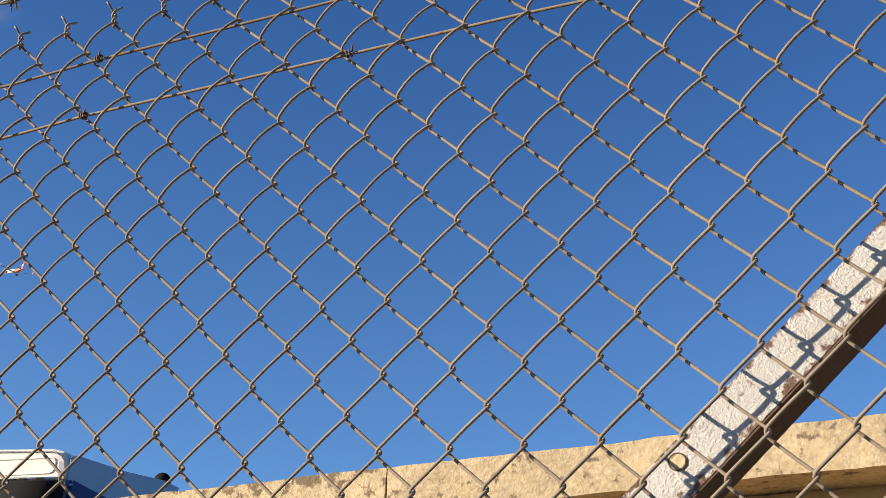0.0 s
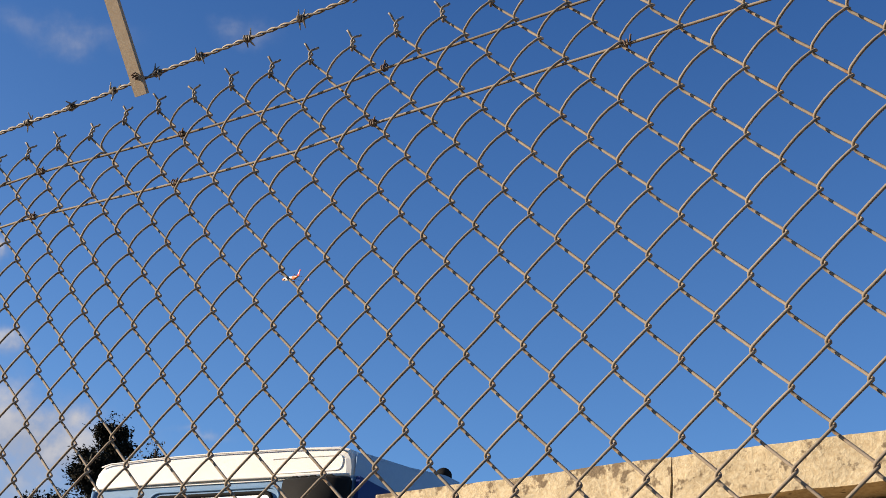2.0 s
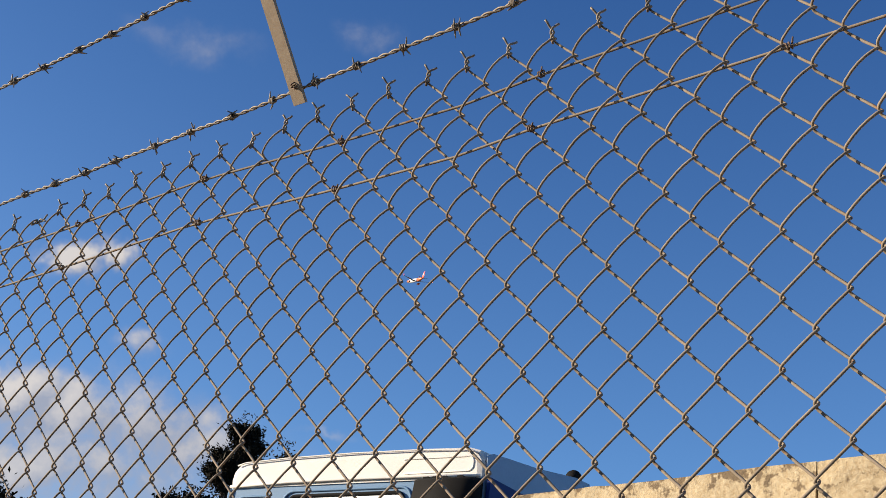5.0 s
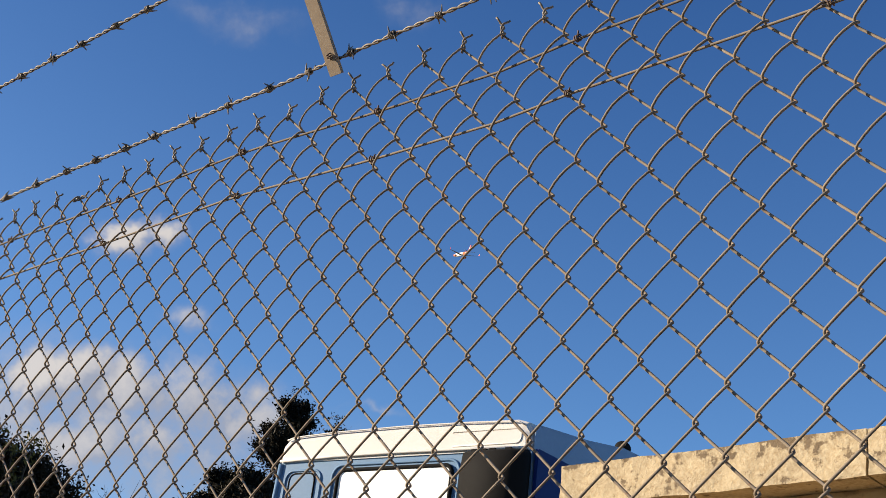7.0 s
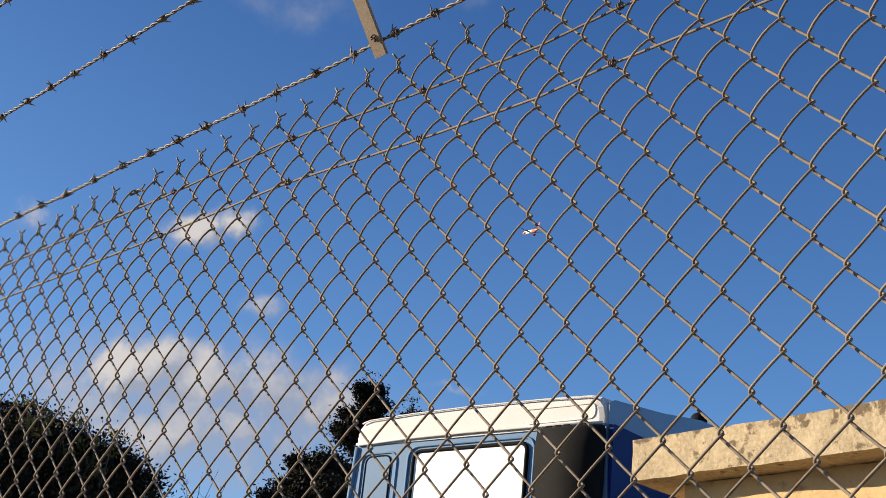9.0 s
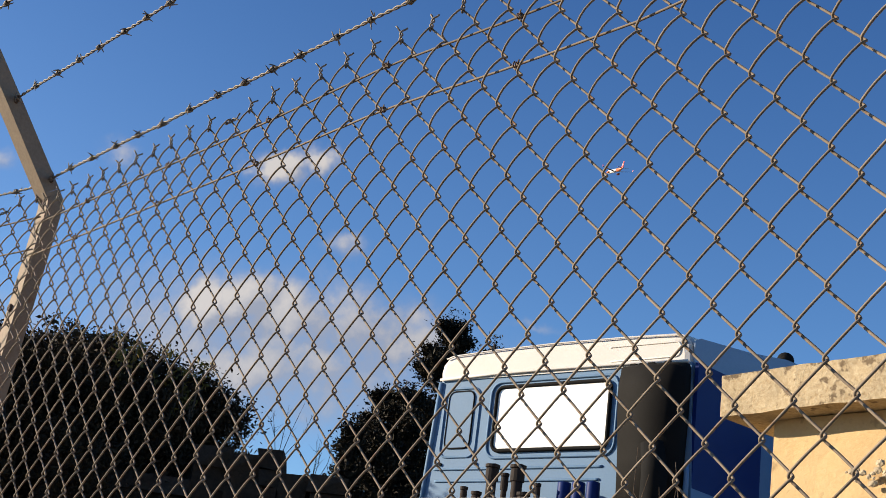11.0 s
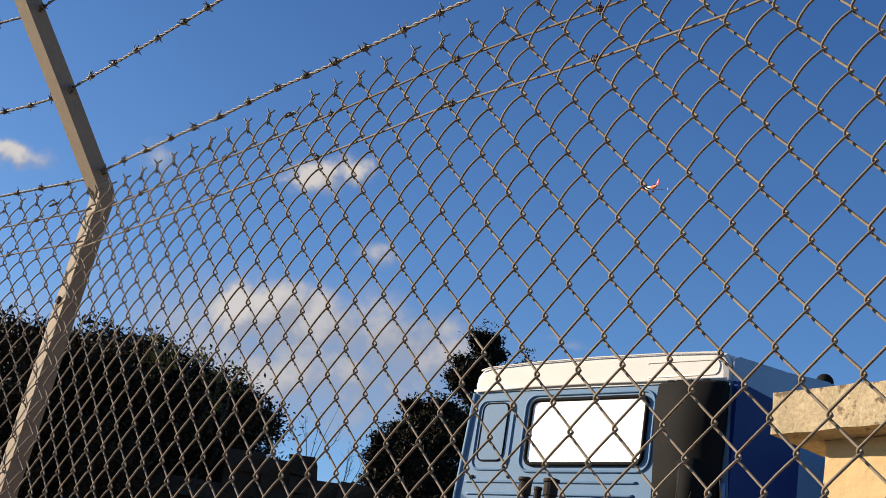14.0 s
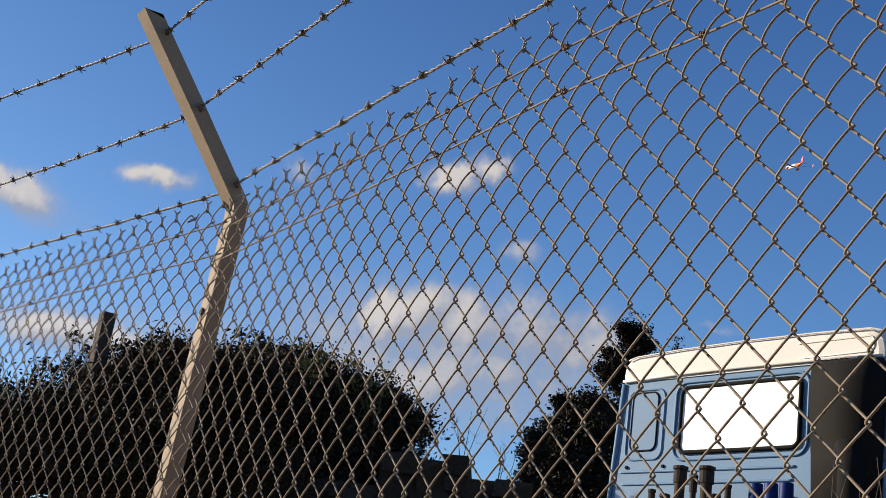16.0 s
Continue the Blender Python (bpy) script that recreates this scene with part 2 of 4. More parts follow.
def leaf_material(name, base, other, rough=0.6):
    m = bpy.data.materials.new(name)
    m.use_nodes = True
    add = nodes_of(m.node_tree)
    isl = add("ShaderNodeNewGeometry").outputs["Random Per Island"]
    col = add("ShaderNodeMix", {0: isl, 6: (*base, 1), 7: (*other, 1)}, data_type="RGBA").outputs[2]
    b = add("ShaderNodeBsdfPrincipled", {"Base Color": col, "Roughness": rough, "Specular IOR Level": 0.08})
    add("ShaderNodeOutputMaterial", {0: b.outputs[0]})
    return m


# Shade over the trees is put into these near-black leaf colours.
M_CYPRESS = leaf_material("shaded_conifer_leaf", (0.014, 0.012, 0.008), (0.028, 0.023, 0.014))
M_CAROB = leaf_material("shaded_broadleaf_leaf", (0.020, 0.0135, 0.007), (0.046, 0.030, 0.014))
# Sunlight on the topmost shoots put into a lighter yellow leaf colour.
M_SUNLIT_TIP = leaf_material("sunlit_yellow_green", (0.10, 0.085, 0.025), (0.20, 0.15, 0.04))
M_TWIG = leaf_material("bare_twig", (0.07, 0.052, 0.036), (0.12, 0.09, 0.062))


# ---- mesh helpers ----
def mesh_of(name, verts, faces, mat, smooth=True):
    me = bpy.data.meshes.new(name)
    me.from_pydata([tuple(v) for v in verts], [], faces)
    if smooth:
        me.polygons.foreach_set("use_smooth", [True] * len(me.polygons))
    me.materials.append(mat)
    me.update()
    return me


def bm_mesh(name, bm, mat, smooth=False, bevel=0.0, segments=2):
    if bevel:
        edges = [e for e in bm.edges if len(e.link_faces) == 2 and e.calc_face_angle(0) > 0.5]
        bmesh.ops.bevel(bm, geom=edges, offset=bevel, segments=segments, affect="EDGES", profile=0.6)
    bmesh.ops.recalc_face_normals(bm, faces=bm.faces)
    me = bpy.data.meshes.new(name)
    bm.to_mesh(me)
    bm.free()
    if smooth:
        me.polygons.foreach_set("use_smooth", [True] * len(me.polygons))
    me.materials.append(mat)
    return me


def thing(name, me=None, m=None, label="", category="", group="", kind=""):
    ob = new(name, me)
    if m is not None:
        ob.matrix_basis = m
    return tagged(ob, label, category, group, kind)


def part(name, me, parent, m=None, label=""):
    ob = new(name, me)
    ob.parent = parent
    if m is not None:
        ob.matrix_basis = m
    if label:
        tagged(ob, label)
    return ob


def tube(points, radius, sides=6, cap=True):
    """Vertices and faces of a tube along points; radius may be a list."""
    pts = [Vector(p) for p in points]
    rad = radius if isinstance(radius, (list, tuple)) else [radius] * len(pts)
    verts, faces, ref = [], [], None
    for i, p in enumerate(pts):
        d = (pts[min(i + 1, len(pts) - 1)] - pts[max(i - 1, 0)]).normalized()
        if ref is None:
            ref = d.orthogonal().normalized()
        ref = (ref - d * ref.dot(d)).normalized()
        other = d.cross(ref)
        for k in range(sides):
            a = 2 * math.pi * k / sides
            verts.append(p + (ref * math.cos(a) + other * math.sin(a)) * rad[i])
    for i in range(len(pts) - 1):
        for k in range(sides):
            a, b = i * sides + k, i * sides + (k + 1) % sides
            faces.append((a, b, b + sides, a + sides))
    if cap:
        faces.append(tuple(reversed(range(sides))))
        n = (len(pts) - 1) * sides
        faces.append(tuple(range(n, n + sides)))
    return verts, faces


def joined(pieces):
    verts, faces = [], []
    for v, f in pieces:
        n = len(verts)
        verts += v
        faces += [tuple(i + n for i in q) for q in f]
    return verts, faces


def box(bm, x0, x1, y0, y1, z0, z1):
    vs = [bm.verts.new((x, y, z)) for z in (z0, z1) for x, y in ((x0, y0), (x1, y0), (x1, y1), (x0, y1))]
    for q in ((0, 3, 2, 1), (4, 5, 6, 7), (0, 1, 5, 4), (1, 2, 6, 5), (2, 3, 7, 6), (3, 0, 4, 7)):
        bm.faces.new([vs[i] for i in q])
    return vs


def prism(bm, outline, y0, y1):
    """Closed outline in x, z pushed from y0 to y1."""
    a = [bm.verts.new((x, y0, z)) for x, z in outline]
    b = [bm.verts.new((x, y1, z)) for x, z in outline]
    n = len(outline)
    bm.faces.new(a)
    bm.faces.new(list(reversed(b)))
    for i in range(n):
        bm.faces.new((a[i], b[i], b[(i + 1) % n], a[(i + 1) % n]))


def rounded(x0, x1, z0, z1, r, n=5):
    pts = []
    for cx, cz, a0 in ((x1 - r, z1 - r, 0), (x0 + r, z1 - r, 90), (x0 + r, z0 + r, 180), (x1 - r, z0 + r, 270)):
        for k in range(n + 1):
            a = radians(a0 + 90 * k / n)
            pts.append((cx + r * math.cos(a), cz + r * math.sin(a)))
    return pts


# ---- ground ----
def ground_height(x, y):
    s = min(1.0, max(0.0, (y - 0.6) / 3.0))
    return 1.15 * s * s * (3 - 2 * s)


def make_ground():
    xs = [-3000, -800, -200, -60] + [-30 + 1.0 * i for i in range(46)] + [40, 120, 600, 3000]
    ys = [-3000, -600, -100, -30, -12, -6, -3] + [-2 + 0.5 * i for i in range(24)] + [12, 16, 22, 30, 60, 200, 800, 3000]
    verts = [(x, y, ground_height(x, y) + (0.04 * noise.noise((x * 0.6, y * 0.6, 3.0)) if abs(x) < 40 and abs(y) < 40 else 0.0)) for y in ys for x in xs]
    n = len(xs)
    faces = [(j * n + i, j * n + i + 1, (j + 1) * n + i + 1, (j + 1) * n + i) for j in range(len(ys) - 1) for i in range(n - 1)]
    thing("ground", mesh_of("ground", verts, faces, M_EARTH), None, "bare dry earth rising gently behind the fence", "ground", kind="structure")


make_ground()


# ---- the fence ----
HX, HZ, Z0 = 0.035, 0.03815, 2.124   # half cells of the mesh, height of row 0
TOP, BOTTOM = 11, -52
POST_X = -2.235
BEND = math.atan(0.15)               # the run beyond the post turns towards the lane
WIRE_R = 0.0017
rng = random.Random(5)


def zigzag(u0, seed, squeeze=0.0, pull=0.0):
    """One flattened coil between two columns: straight front and back runs, tight turns that hook round the neighbour at each crossing."""
    r = random.Random(seed)
    hook, turn, y0 = WIRE_R + 0.0001, 0.0036, 0.0030
    run = HX + 2 * hook - 2 * turn
    bend = math.pi * turn / 2
    half = run + 2 * bend
    pts = []
    side, w = (0 if (TOP % 2) == (u0 % 2) else 1), TOP
    while w > BOTTOM:
        near = w > -16
        slack = min(1.0, max(0.0, (w - 0.5) / 6.0))      # the front runs bow out more towards the loose top
        stops = [bend * k / 3 for k in range(3)] + [bend + run * k / 4 for k in range(4)] + [bend + run + bend * k / 3 for k in range(3)]
        if not near:
            stops = stops[::2]
        jx, jz, jy = r.uniform(-0.0007, 0.0007), r.uniform(-0.0007, 0.0007), r.uniform(-0.0004, 0.0008)
        for d in stops:
            f = d / half
            arc = math.sin(math.pi * f)
            if d < bend:
                a = d / turn
                across, out = hook - turn + turn * math.cos(a), math.sin(a)      # beyond the starting column
            elif d < bend + run:
                across, out = hook - turn - (d - bend), 1.0
            else:
                a = (d - bend - run) / turn
                across, out = hook - turn - run - turn * math.sin(a), math.cos(a)
            x = HX + across if side == 1 else -across
            bulge = 0.0007 + (0.0042 if squeeze else 0.0070) * slack if side == 1 else 0.0007
            y = y0 + (-1 if side == 1 else 1) * (turn * out + (bulge + jy) * arc ** 0.8)
            z = Z0 + HZ * (w - f) - squeeze * max(0.0, (w - f - 3) / (TOP - 3)) ** 1.3
            g = min(1.0, max(0.0, (w - f - 3.5) / 5.0))
            pts.append((x + jx * arc + 0.0045 * pull * g, y, z + jz * arc + 0.0065 * pull * g))
        side, w = 1 - side, w - 1
    return tube(pts, WIRE_R, 6)


WIRE_MESHES = {(p, s, k): mesh_of("woven_wire", *zigzag(p, 40 + 7 * s + p, max(k, 0.0), max(-k, 0.0)), M_WIRE)
               for p in (0, 1) for s in range(4) for k in (0.0, 0.008, 0.015, -0.5, -1.0)}


def twist_end(seed):
    """Two wire ends twisted together above the top row and splayed into a small fork."""
    r = random.Random(seed)
    out = []
    h = 0.020 + r.uniform(-0.002, 0.004)
    for k in (0, 1):
        pts = []
        for i in range(13):
            f = i / 12
            a = math.pi * k + f * 2.5 * math.pi
            q = 0.0021 * min(1, f * 4)
            pts.append((q * math.cos(a), 0.002 + q * math.sin(a), h * f - 0.007))
        reach, rise = r.uniform(0.008, 0.013), r.uniform(0.006, 0.011)
        side = 1 if k else -1
        last = Vector(pts[-1])
        for i in range(1, 4):
            f = i / 3
            pts.append((last.x + side * reach * f, last.y + r.uniform(-0.002, 0.002) * f, last.z + rise * f))
        out.append(tube(pts, 0.0016, 6))
    return joined(out)


END_MESHES = [mesh_of("twisted_end", *twist_end(100 + s), M_BARB) for s in range(5)]


def tie_mesh(seed):
    r = random.Random(seed)
    pts = []
    for i in range(25):
        f = i / 24
        a = f * 5 * math.pi
        pts.append((0.0085 * (f - 0.5) + r.uniform(-0.0006, 0.0006), -0.001 + 0.0040 * math.cos(a), 0.0040 * math.sin(a)))
    pts += [(0.0055, -0.006, 0.004), (0.0065, -0.007, 0.006)]
    return tube(pts, 0.0011, 5)


TIE_MESHES = [mesh_of("tie", *tie_mesh(s), M_TIE) for s in range(3)]


def strand(x0, x1, z_of, y, radius=0.002, step=0.06):
    n = max(2, int((x1 - x0) / step))
    return tube([(x0 + (x1 - x0) * i / n, y, z_of(x0 + (x1 - x0) * i / n)) for i in range(n + 1)], radius, 6)


SAG_X = [-2.40, -2.00, -1.60, -1.30, 0.0, 0.45, 1.2]
SAG_Z = [-0.015, -0.011, -0.002, 0.0, 0.0, 0.002, 0.002]
SAG_S = [0.015, 0.010, 0.003, 0.0, 0.0, 0.0, 0.0]
LINE_X = [-2.30, -1.93, -1.31, -0.97, -0.67, -0.45, -0.335, 0.0, 0.19, 1.2]
LINE_Z = [-0.020, -0.014, -0.003, 0.008, -0.003, -0.006, 0.003, 0.013, 0.019, 0.03]


def make_fence(name, m, u_from, u_to, ties, bent, label, main=True):
    fence = thing(name, None, m, label, "fence", "runs of chain-link fence")
    for u in range(u_from, u_to):
        s = (u * 7 + 3) % 4
        dz = float(np.interp(u * HX, SAG_X, SAG_Z)) if main else 0.0
        dx = float(np.interp(u * HX, SAG_X, SAG_S)) if main else 0.0
        squeeze = 0.015 if u < -33 else (0.008 if u < -24 else 0.0)
        if not main:
            squeeze = 0.008
        variant = squeeze
        if main and u > 2:
            variant = -1.0 if u > 6 else -0.5       # pulled up towards the near post
        tall = 1 + 0.026 * min(1.0, max(0.0, u * HX / 0.45)) if main else 1.0
        zt = Z0 + TOP * HZ
        part("woven_wire", WIRE_MESHES[(u % 2, s, variant)], fence, Matrix.Translation((u * HX + dx, 0, dz + zt * (1 - tall))) @ Matrix.Diagonal((1, 1, tall, 1)))
        if u % 2 == TOP % 2:
            k = (u * 5 + 1) % 5
            turn = pose(u * HX + dx, 0, Z0 + TOP * HZ + dz - squeeze, rng.uniform(-7, 7), rng.uniform(-12, 7), 48 + rng.uniform(-24, 24))
            if u in bent:
                turn = pose(u * HX, 0, Z0 + TOP * HZ - 0.022, -10, 62, 15)
            part("twisted_end", END_MESHES[k], fence, turn)
    for z, sag in ((2.410, 0.006), (2.488, 0.005)):
        x0, x1 = u_from * HX, u_to * HX
        part("line_wire", mesh_of("line_wire", *strand(x0, x1, lambda x: z + (float(np.interp(x, LINE_X, LINE_Z)) if main else 0.0), -0.0005, 0.0019), M_WIRE), fence, None,
             "straight tensioning wire")
    for i, (x, z) in enumerate(ties):
        z = (2.410 if z < 2.45 else 2.488) + (float(np.interp(x, LINE_X, LINE_Z)) if main else 0.0)
        part("tie", TIE_MESHES[i % 3], fence, pose(x, -0.001, z, 0, rng.uniform(-30, 30), rng.uniform(-25, 25)), "rusted twist of tie wire")
    return fence


near_ties = [(0.008, 2.413), (-0.335, 2.412), (-0.670, 2.407), (-0.962, 2.414), (-1.306, 2.409), (-1.64, 2.41), (-1.98, 2.41), (0.35, 2.412), (0.69, 2.41),
             (0.02, 2.487), (-0.327, 2.486), (-0.674, 2.484), (-0.968, 2.490), (-1.29, 2.487), (-1.63, 2.488), (-1.96, 2.487), (0.36, 2.488)]
make_fence("chain_link_fence", Matrix.Identity(4), -63, 30, near_ties, {-41}, "tan weathered chain-link mesh with twisted spiked top")
far_m = Matrix.Translation((POST_X + 0.03, 0.004, 0)) @ pose(0, 0, 0, 0, 0, math.degrees(BEND))
far_ties = [(-0.22, 2.487), (-0.56, 2.488), (-0.9, 2.487), (-1.24, 2.487), (-0.30, 2.41), (-0.64, 2.411), (-0.98, 2.41), (-1.32, 2.41)]
make_fence("chain_link_fence", far_m, -66, 0, far_ties, {-5}, "tan chain-link mesh run turning beyond the cranked post", False)


def angle_bar(path, w_front, w_back, thick):
    """L-section along a path in the y-z plane; front flange along -x from the corner, the other flange behind the corner."""
    section = [(-w_front, 0), (0, 0), (0, w_back), (-thick, w_back), (-thick, thick), (-w_front, thick)]
    verts, faces = [], []
    n = len(section)
    for i, (y, z) in enumerate(path):
        a = Vector(path[max(i - 1, 0)])
        b = Vector(path[min(i + 1, len(path) - 1)])
        d = (b - a).normalized()
        back = Vector((d.y, -d.x))      # perpendicular, away from the lane
        for sx, sb in section:
            verts.append((sx, y + back.x * sb, z + back.y * sb))
    for i in range(len(path) - 1):
        for k in range(n):
            faces.append((i * n + k, i * n + (k + 1) % n, (i + 1) * n + (k + 1) % n, (i + 1) * n + k))
    faces.append(tuple(range(n)))
    faces.append(tuple(reversed(range((len(path) - 1) * n, len(path) * n))))
    return verts, faces


FRONT_W, SIDE_W = 0.049, 0.037
ARM_TIP = (-0.297, 2.918)
KINK = (0.010, 2.530)


def make_post(x, label, lean=0.0):
    post = thing("cranked_fence_post", None, pose(x, 0, 0), label, "fence post", "cranked fence posts")
    v, f = angle_bar([(0.012, -0.05), (0.012, 1.2), (0.012, 2.515), KINK, (0.0, 2.5435)], FRONT_W, SIDE_W, 0.006)
    if lean:
        v = [Vector(q) + Vector((-lean, -0.18 * lean, 0)) * max(0.0, KINK[1] - Vector(q).z) for q in v]
    part("upright", mesh_of("upright", v, f, M_POST, False), post)
    v, f = angle_bar([(0.0, 2.5435), (-0.14, 2.722), (-0.280, 2.896), ARM_TIP], FRONT_W, SIDE_W, 0.006)
    # clipped end of the rear flange
    v = [Vector(q) for q in v]
    for i in (-4, -3):
        v[i] += Vector((0, 0.022, -0.030))
    part("arm", mesh_of("arm", v, f, M_POST, False), post)
    for y, z in ((0.010, 1.62), (0.010, 2.28)):
        bm = bmesh.new()
        bmesh.ops.create_cone(bm, cap_ends=True, segments=6, radius1=0.010, radius2=0.009, depth=0.008, matrix=pose(-0.03 - lean * (KINK[1] - z), y - 0.18 * lean * (KINK[1] - z), z, 90))
        part("bolt", bm_mesh("bolt", bm, M_TIE, bevel=0.001), post, None, "rusted bolt head")
    return post


make_post(POST_X + 0.035, "tan painted steel angle post with cranked arm, leaning", 0.10)
make_post(1.02, "tan painted steel angle post with cranked arm")


# ---- barbed wire ----
def barbed_line(length, sag, lift, seed):
    r = random.Random(seed)
    n = int(length / 0.006)
    out = []

    def axis(s):
        f = s / length
        return Vector((s, 0.004 * math.sin(9 * f + seed), lift * f - 4 * sag * f * (1 - f) + 0.0035 * noise.noise((s * 5, seed, 0))))
    for k in (0, 1):
        pts = []
        for i in range(n + 1):
            s = length * i / n
            a = 2 * math.pi * s / 0.042 + math.pi * k
            pts.append(axis(s) + Vector((0, 0.0019 * math.cos(a), 0.0019 * math.sin(a))))
        out.append(tube(pts, 0.00165, 5))
    return out, axis


def barb(seed):
    r = random.Random(seed)
    out = []
    for k in (0, 1):
        pts = []
        a0 = r.uniform(0, 6.28)
        for i in range(15):
            f = i / 14
            a = a0 + f * 4 * math.pi
            pts.append((0.007 * (f - 0.5) + 0.004 * (k - 0.5), 0.0046 * math.cos(a), 0.0046 * math.sin(a)))
        a = a0
        tang = Vector((r.uniform(-0.5, 0.1), -math.sin(a), math.cos(a))).normalized()
        p0, p1 = Vector(pts[0]), Vector(pts[-1])
        pts = [p0 - tang * 0.014, p0 - tang * 0.007] + pts + [p1 + tang * 0.007 + Vector((0.002, 0, 0)), p1 + tang * 0.014 + Vector((0.004, 0, 0))]
        out.append(tube(pts, [0.0006] + [0.0014] * (len(pts) - 2) + [0.0006], 5))
    return joined(out)


BARBS = [mesh_of("barb", *barb(s), M_BARB) for s in range(6)]


def make_barbed(a, b, sag, seed, label):
    a, b = Vector(a), Vector(b)
    d = b - a
    flat = Vector((d.x, d.y, 0))
    (v, f), axis = barbed_line(flat.length, sag, d.z, seed)
    m = Matrix.Translation(a) @ Matrix.Rotation(math.atan2(d.y, d.x), 4, "Z")
    wire = thing("barbed_wire", None, m, label, "barbed wire", "barbed wire strands")
    for strand_mesh in (v, f):
        part("strand", mesh_of("strand", *strand_mesh, M_BARB), wire)
    r = random.Random(seed)
    s = 0.03
    while s < flat.length - 0.02:
        part("barb", BARBS[r.randrange(6)], wire, Matrix.Translation(axis(s)) @ pose(0, 0, 0, r.uniform(0, 360), r.uniform(-8, 8), r.uniform(-12, 12)))
        s += 0.094 + r.uniform(-0.014, 0.014)
    part("wire_lashing", mesh_of("wire_lashing", *tube([(0.004 * i, 0.006 * math.cos(i * 1.3), 0.006 * math.sin(i * 1.3)) for i in range(-8, 9)], 0.002, 5), M_TIE), wire)
    return wire


PX = POST_X + 0.02
HOLDS = [(0.005, 2.578), (-0.118, 2.728), (-0.235, 2.878)]
ENDS = [(0.005, 2.668), (-0.118, 2.815), (-0.235, 2.960)]
for i in range(3):
    y, z = HOLDS[i]
    y1, z1 = ENDS[i]
    make_barbed((PX, y, z), (1.02, y1, z1), (0.002, -0.008, 0.002)[i], 11 + i, "rusty twisted barbed wire strung along the arms")
    c, s = math.cos(BEND), math.sin(BEND)
    make_barbed((PX - 2.4, y - 2.36 * (0.193, 0.20, 0.27)[i], z), (PX - 0.04, y, z), 0.004, 31 + i, "rusty barbed wire on the run beyond the post")


def make_dropper():
    d = (Vector((0, ARM_TIP[0], ARM_TIP[1])) - Vector((0, KINK[0], KINK[1]))).normalized()
    bm = bmesh.new()
    box(bm, -0.012, 0.012, -0.003, 0.003, -0.030, 0.44)
    m = Matrix.Translation((-0.795, -0.004, 2.616)) @ Matrix.Rotation(math.atan2(-d.y, d.z), 4, "X")
    bar = thing("barbed_wire_spacer", None, m, "flat tan steel bar holding the barbed wires apart", "spacer bar")
    part("bar", bm_mesh("bar", bm, M_POST, bevel=0.001), bar)
    for h in (0.0, 0.185, 0.38):
        part("lashing", TIE_MESHES[int(h * 10) % 3], bar, pose(0, -0.002, h, 0, 90, 0), "rusted wire lashing")


make_dropper()


def make_brace():
    ang = radians(44.0)
    x0, z0 = 0.342, 1.9215          # a point on the lower front edge
    length_down, length_up = 2.75, 0.86
    L = length_down + length_up
    section = [(0.0, 0.0), (0.045, 0.0), (0.045, 0.005), (0.005, 0.005), (0.005, 0.058), (0.0, 0.058)]   # across, behind
    n, steps = len(section), 60
    verts, faces = [], []
    for i in range(steps + 1):
        s = L * i / steps
        for k, (a, b) in enumerate(section):
            w = 0.0012 * noise.noise((s * 9, k * 3.0, 1.0))
            verts.append((s, b, a + w))
    for i in range(steps):
        for k in range(n):
            faces.append((i * n + k, (i + 1) * n + k, (i + 1) * n + (k + 1) % n, i * n + (k + 1) % n))
    faces += [tuple(range(n)), tuple(reversed(range(steps * n, (steps + 1) * n)))]
    m = Matrix.Translation((x0 - length_down * math.cos(ang), 0.051, z0 - length_down * math.sin(ang))) @ Matrix.Rotation(-ang, 4, "Y")
    brace = thing("fence_brace", None, m, "sloping steel angle brace in flaking white paint, rust spots", "brace")
    part("angle_iron", mesh_of("angle_iron", verts, faces, M_BRACE, False), brace)
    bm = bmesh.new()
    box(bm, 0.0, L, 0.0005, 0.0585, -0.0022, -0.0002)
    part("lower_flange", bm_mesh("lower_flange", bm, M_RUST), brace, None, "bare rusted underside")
    # bolt hole with its rim
    hx = (0.3346 - x0) * math.cos(ang) + (1.956 - z0) * math.sin(ang) + length_down
    bm = bmesh.new()
    bmesh.ops.create_cone(bm, cap_ends=True, segments=20, radius1=0.007, radius2=0.007, depth=0.002, matrix=pose(hx, -0.0005, 0.030, 90))
    part("hole_plug", bm_mesh("hole_plug", bm, M_SLAB), brace, None, "bolt hole showing pale concrete behind")
    ring = [(hx + 0.0078 * math.cos(a), -0.0008, 0.030 + 0.0078 * math.sin(a)) for a in [2 * math.pi * i / 20 for i in range(21)]]
    part("hole_rim", mesh_of("hole_rim", *tube(ring, 0.0007, 5), M_TIE), brace, None, "rusted rim of the hole")


make_brace()


